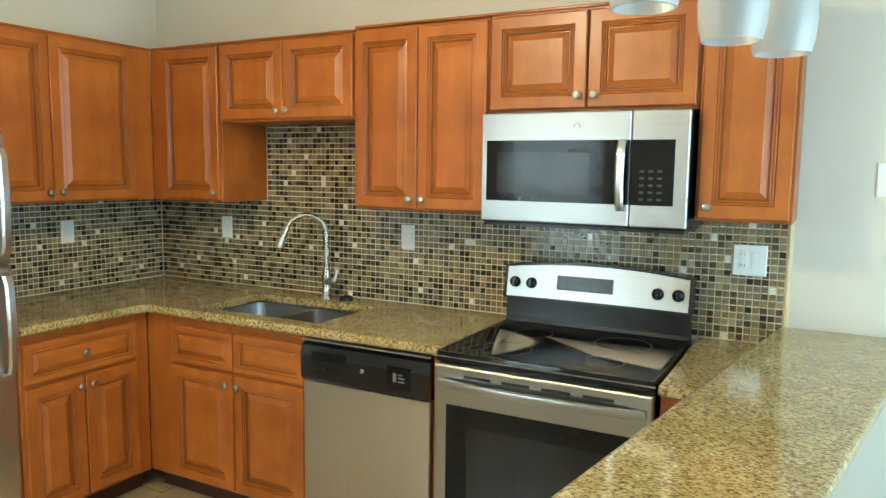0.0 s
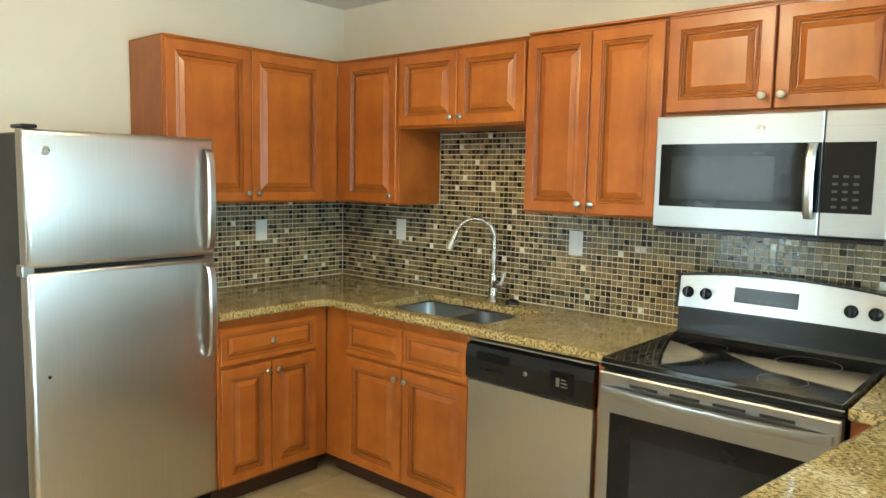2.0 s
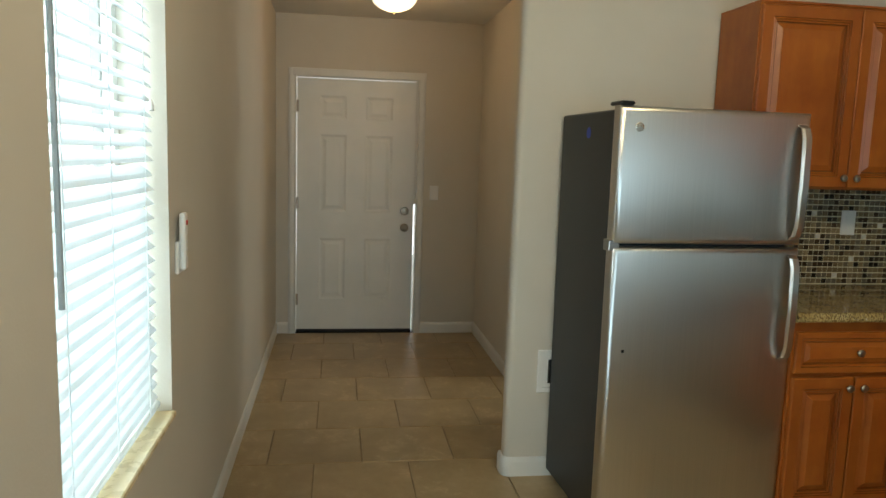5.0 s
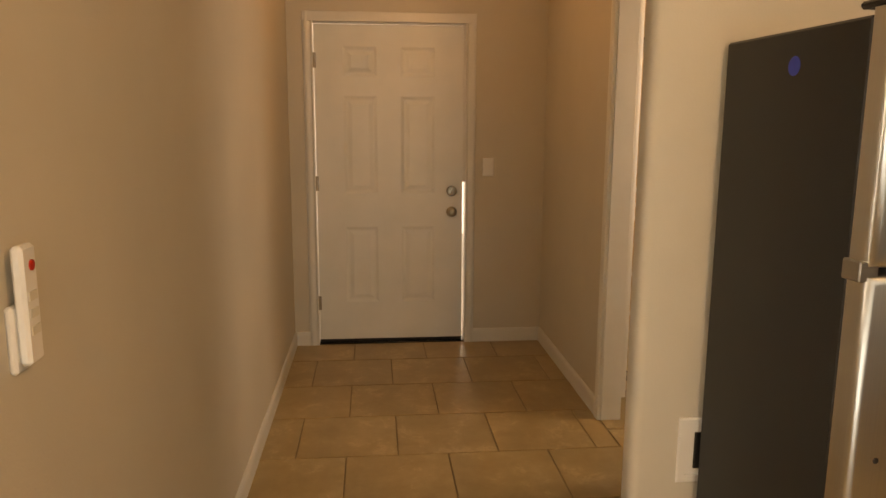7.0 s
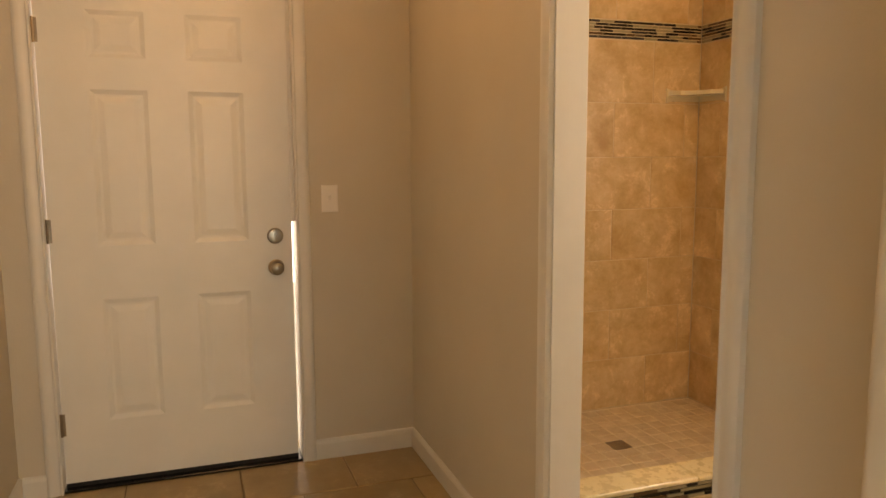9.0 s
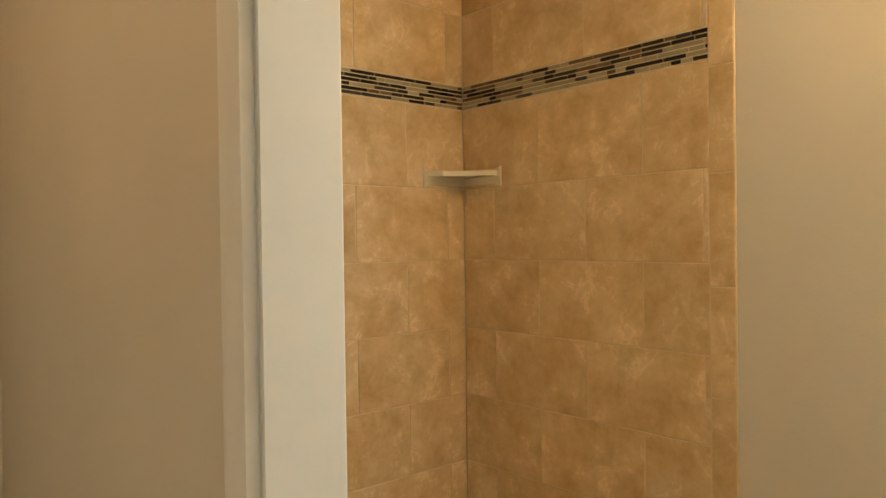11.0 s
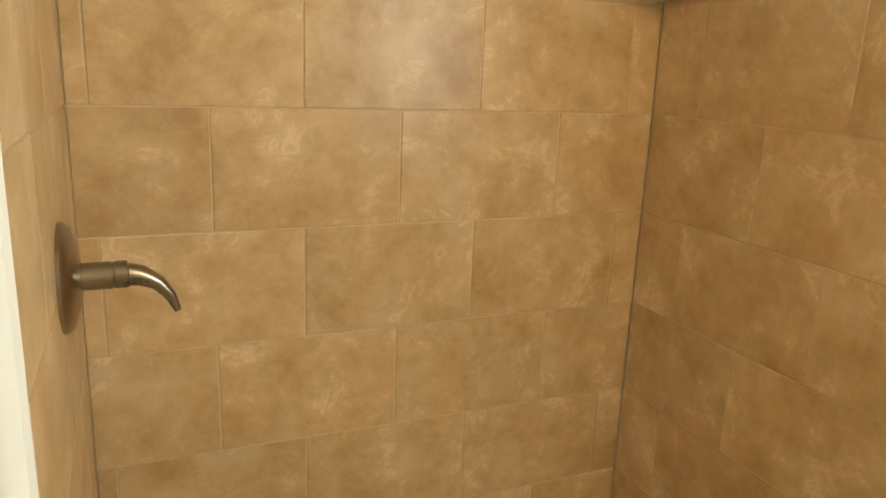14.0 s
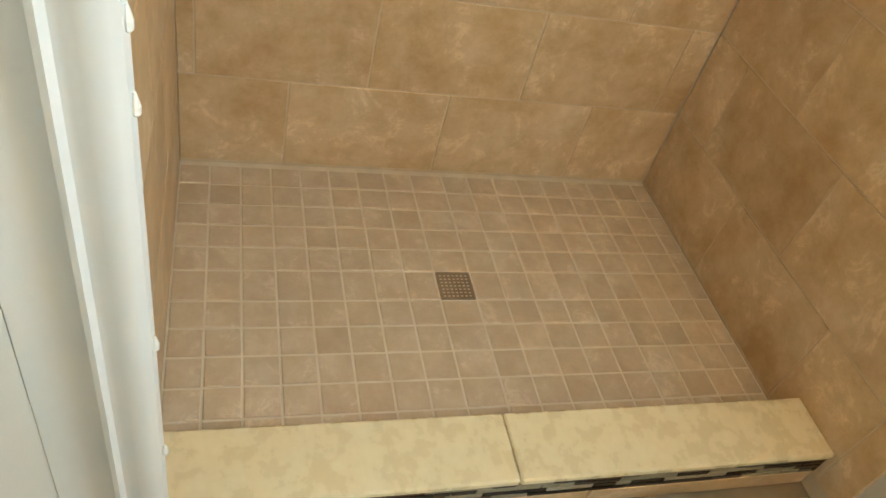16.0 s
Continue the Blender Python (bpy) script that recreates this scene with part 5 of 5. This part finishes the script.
def corner_shelf(at, label):
    """A quarter shelf: x along one wall, y along the other, both from the corner."""
    t = thing("corner_shelf", at, label, "shelf", "shower corner shelves")
    bm = bmesh.new()
    s = 0.19
    prof = [(0, 0)] + [(s, 0), (s, 0.02)] + [(s * (1 - 0.62 * math.sin(radians(a)) ** 1.0) , s * (1 - 0.62 * math.cos(radians(a)))) for a in range(8, 83, 9)] + [(0.02, s), (0, s)]
    rings(bm, [[(x, y, 0) for x, y in prof], [(x, y, 0.016) for x, y in prof], [(max(x - 0.003, 0), max(y - 0.003, 0), 0.02) for x, y in prof]])
    part("ledge", bm, PORC, t)
    for sx in (True, False):
        b2 = bmesh.new()
        sec = [(0.0, -0.028), (0.006, -0.028), (0.010, 0.0), (0.010, 0.02), (0.006, 0.026), (0.0, 0.026)]
        loops = []
        for q, zz in ((0.0, 1.0), (s - 0.02, 1.0), (s + 0.004, 1.25), (s + 0.012, 1.35)):
            loops.append([(q, o, z * zz) if sx else (o, q, z * zz) for o, z in sec])
        rings(b2, loops)
        part("flange", b2, PORC, t)


corner_shelf(Matrix.Translation((SHX, SHN, 1.630)) @ Matrix(((1, 0, 0, 0), (0, -1, 0, 0), (0, 0, 1, 0), (0, 0, 0, 1))), "beige ceramic corner shelf on the shower tile")
corner_shelf(pose(SHX, SHS, 1.607), "beige ceramic corner shelf on the shower tile")


def valve():
    t = thing("shower_valve", pose(-2.19, SHS, 1.08, 0, 0, 180), "brushed nickel shower valve with a curved lever", "shower valve")
    part("escutcheon", lathe([(0.088, 0), (0.088, 0.006), (0.080, 0.016), (0.045, 0.026), (0.030, 0.028)], 30, "y"), BRONZE, t, "", True)
    part("stem", lathe([(0.022, 0.026), (0.022, 0.072), (0.0205, 0.073), (0.0205, 0.076), (0.0225, 0.077), (0.0225, 0.095), (0.014, 0.10)], 22, "y"), BRONZE, t, "", True)
    part("lever", tube([(0, -0.09, 0.0), (0, -0.115, -0.004), (0, -0.14, -0.018), (0, -0.158, -0.042), (0, -0.168, -0.068)], [0.020, 0.017, 0.013, 0.0095, 0.006], 12), BRONZE, t, "", True)


valve()


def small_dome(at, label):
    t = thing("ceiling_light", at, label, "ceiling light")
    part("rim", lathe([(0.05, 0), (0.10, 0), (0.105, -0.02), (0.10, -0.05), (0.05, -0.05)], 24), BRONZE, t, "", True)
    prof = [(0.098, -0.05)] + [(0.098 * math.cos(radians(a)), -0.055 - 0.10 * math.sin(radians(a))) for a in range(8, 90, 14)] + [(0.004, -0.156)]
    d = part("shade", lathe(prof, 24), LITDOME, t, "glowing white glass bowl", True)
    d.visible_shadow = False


small_dome(pose(*KLIGHT, CZ), "lit frosted-glass ceiling light of the kitchen")
# unseen fixture added round the assumed bathroom bulb
small_dome(pose(*BLIGHT, CZ), "assumed lit ceiling light of the bathroom, out of view")


def shower_head():
    t = thing("shower_set", pose(-2.2, SHS, 2.03), "dark bronze shower head on a bent arm", "shower head")
    part("flange", lathe([(0.028, 0), (0.026, -0.006), (0.012, -0.012)], 20, "y"), BRONZE, t, "", True)
    part("arm", tube([(0, 0.0, 0), (0, 0.035, 0.006), (0, 0.06, -0.012), (0, 0.074, -0.045)], 0.009, 12), BRONZE, t, "", True)
    part("head", tube([(0, 0.072, -0.04), (0, 0.079, -0.062), (0, 0.084, -0.085), (0, 0.092, -0.118), (0, 0.094, -0.126)], [0.011, 0.016, 0.024, 0.038, 0.036], 20), BRONZE, t, "dark bell-shaped head", True)
    part("spray_face", tube([(0, 0.0935, -0.124), (0, 0.0945, -0.129)], [0.031, 0.029], 20), NEARBLACK, t, "black spray face")


shower_head()

# ---- mosaic backsplash ----
ORIGIN = KITCHEN
P = 0.0268
CNT = [0]


def splash_wall(bed_name, lo, hi, spans, place, near):
    """A bed of light grout with square glass tiles. spans: u0, u1, z0, z1. near(u): tiles that stand as pieces of their own."""
    bed = structure(bed_name, boxes((lo, hi)), GROUTL, "brown and grey glass mosaic backsplash with pale grout", "backsplash")
    verts, faces = [], []
    for u0, u1, z0, z1 in spans:
        for i in range(int(round((u1 - u0) / P))):
            for j in range(int(math.ceil((z1 - z0) / P - 0.25))):
                u, z = u0 + (i + 0.5) * P, z0 + (j + 0.5) * P
                hh = min(P, z1 - z + P / 2)
                m = place(u, z)
                if near(u, z) and CNT[0] < 300:
                    CNT[0] += 1
                    piece("tile", tile_mesh(P - 0.0044, P - 0.0044, SPLASH_O, 0.005, 0.0008), bed, m @ pose(0, 0, 0, rng.uniform(-0.7, 0.7), rng.uniform(-0.7, 0.7)))
                    continue
                k, a, b = len(verts), (P - 0.0044) / 2, (P - 0.0044) / 2 - 0.0008
                tx, ty = rng.uniform(-0.012, 0.012), rng.uniform(-0.012, 0.012)
                for s, zz in ((a, 0.0), (a, 0.0042), (b, 0.005)):
                    for x, y in ((-s, -s), (s, -s), (s, s), (-s, s)):
                        verts.append(m @ Vector((x, y, zz + (x * tx + y * ty if zz else 0))))
                faces += [(k + r * 4 + q, k + r * 4 + (q + 1) % 4, k + r * 4 + 4 + (q + 1) % 4, k + r * 4 + 4 + q) for r in (0, 1) for q in range(4)] + [(k + 8, k + 9, k + 10, k + 11)]
    me = bpy.data.meshes.new("tiles")
    me.from_pydata(verts, [], faces)
    me.materials.append(SPLASH_I)
    ob = tagged(new("tiles", me), "", "", "", "stuff")
    ob.parent = bed


N2 = lambda u, z: pose(u, 0.006, z, 90)
W2 = lambda u, z: pose(-0.006, -u, z) @ Matrix(((0, 0, 1, 0), (-1, 0, 0, 0), (0, -1, 0, 0), (0, 0, 0, 1)))
SB = 0.916
splash_wall("backsplash_north", (0, 0.0055, 0.90), (3.263, TT, 1.80), [(0.0, 0.792, SB, 1.375), (0.792, 1.568, SB, 1.757), (1.568, 3.263, SB, 1.40)], N2, lambda u, z: u > 2.99 and z < 1.4)
splash_wall("backsplash_west", (-TT, -1.22, 0.90), (-0.0055, 0, 1.38), [(0.0, 1.20, SB, 1.375)], W2, lambda u, z: False)
structure("trim_tile_edge", boxes(((3.263, -0.002, 0.987), (3.275, TT, 1.39))), MARBLE, "tan stone edge strip of the backsplash", "trim")

# ---- floor tiles ----
ORIGIN = Matrix.Identity(4)
FT, FX = 0.447, 0.435
k = 0
x = -1.725 - FX * 3
while x < EAST:
    x0, x1 = max(x, DOORX + 0.002), min(x + FX, EAST)
    y = -3.817 if k % 2 else -4.037
    while y < 0:
        y0, y1 = max(y, SOUTH), min(y + FT, NY)
        north = NHALL if x1 <= JL + 0.3 else STUBY
        y1 = min(y1, north if x1 <= WX + 0.1 else y1)
        if x1 - x0 > 0.02 and y1 - y0 > 0.02:
            me = tile_mesh(x1 - x0 - 0.006, y1 - y0 - 0.006, FLOORTILE, 0.008, 0.002)
            piece("tile", me, floor, pose((x0 + x1) / 2, (y0 + y1) / 2, -0.0078))
        y += FT
    x += FX
    k += 1
for bx0 in (-1.50, -1.04, -0.58, -0.12):
    for by0 in (-2.15, -1.70, -1.24, -0.78):
        a0, a1, b0, b1 = max(bx0, CURB1), min(bx0 + FT, WX - 0.085), max(by0, NHALL + 0.002), min(by0 + FT, SHN)
        if a1 - a0 > 0.03 and b1 - b0 > 0.03:
            piece("tile", tile_mesh(a1 - a0 - 0.006, b1 - b0 - 0.006, FLOORTILE, 0.008, 0.002), floor, pose((a0 + a1) / 2, (b0 + b1) / 2, -0.0078))
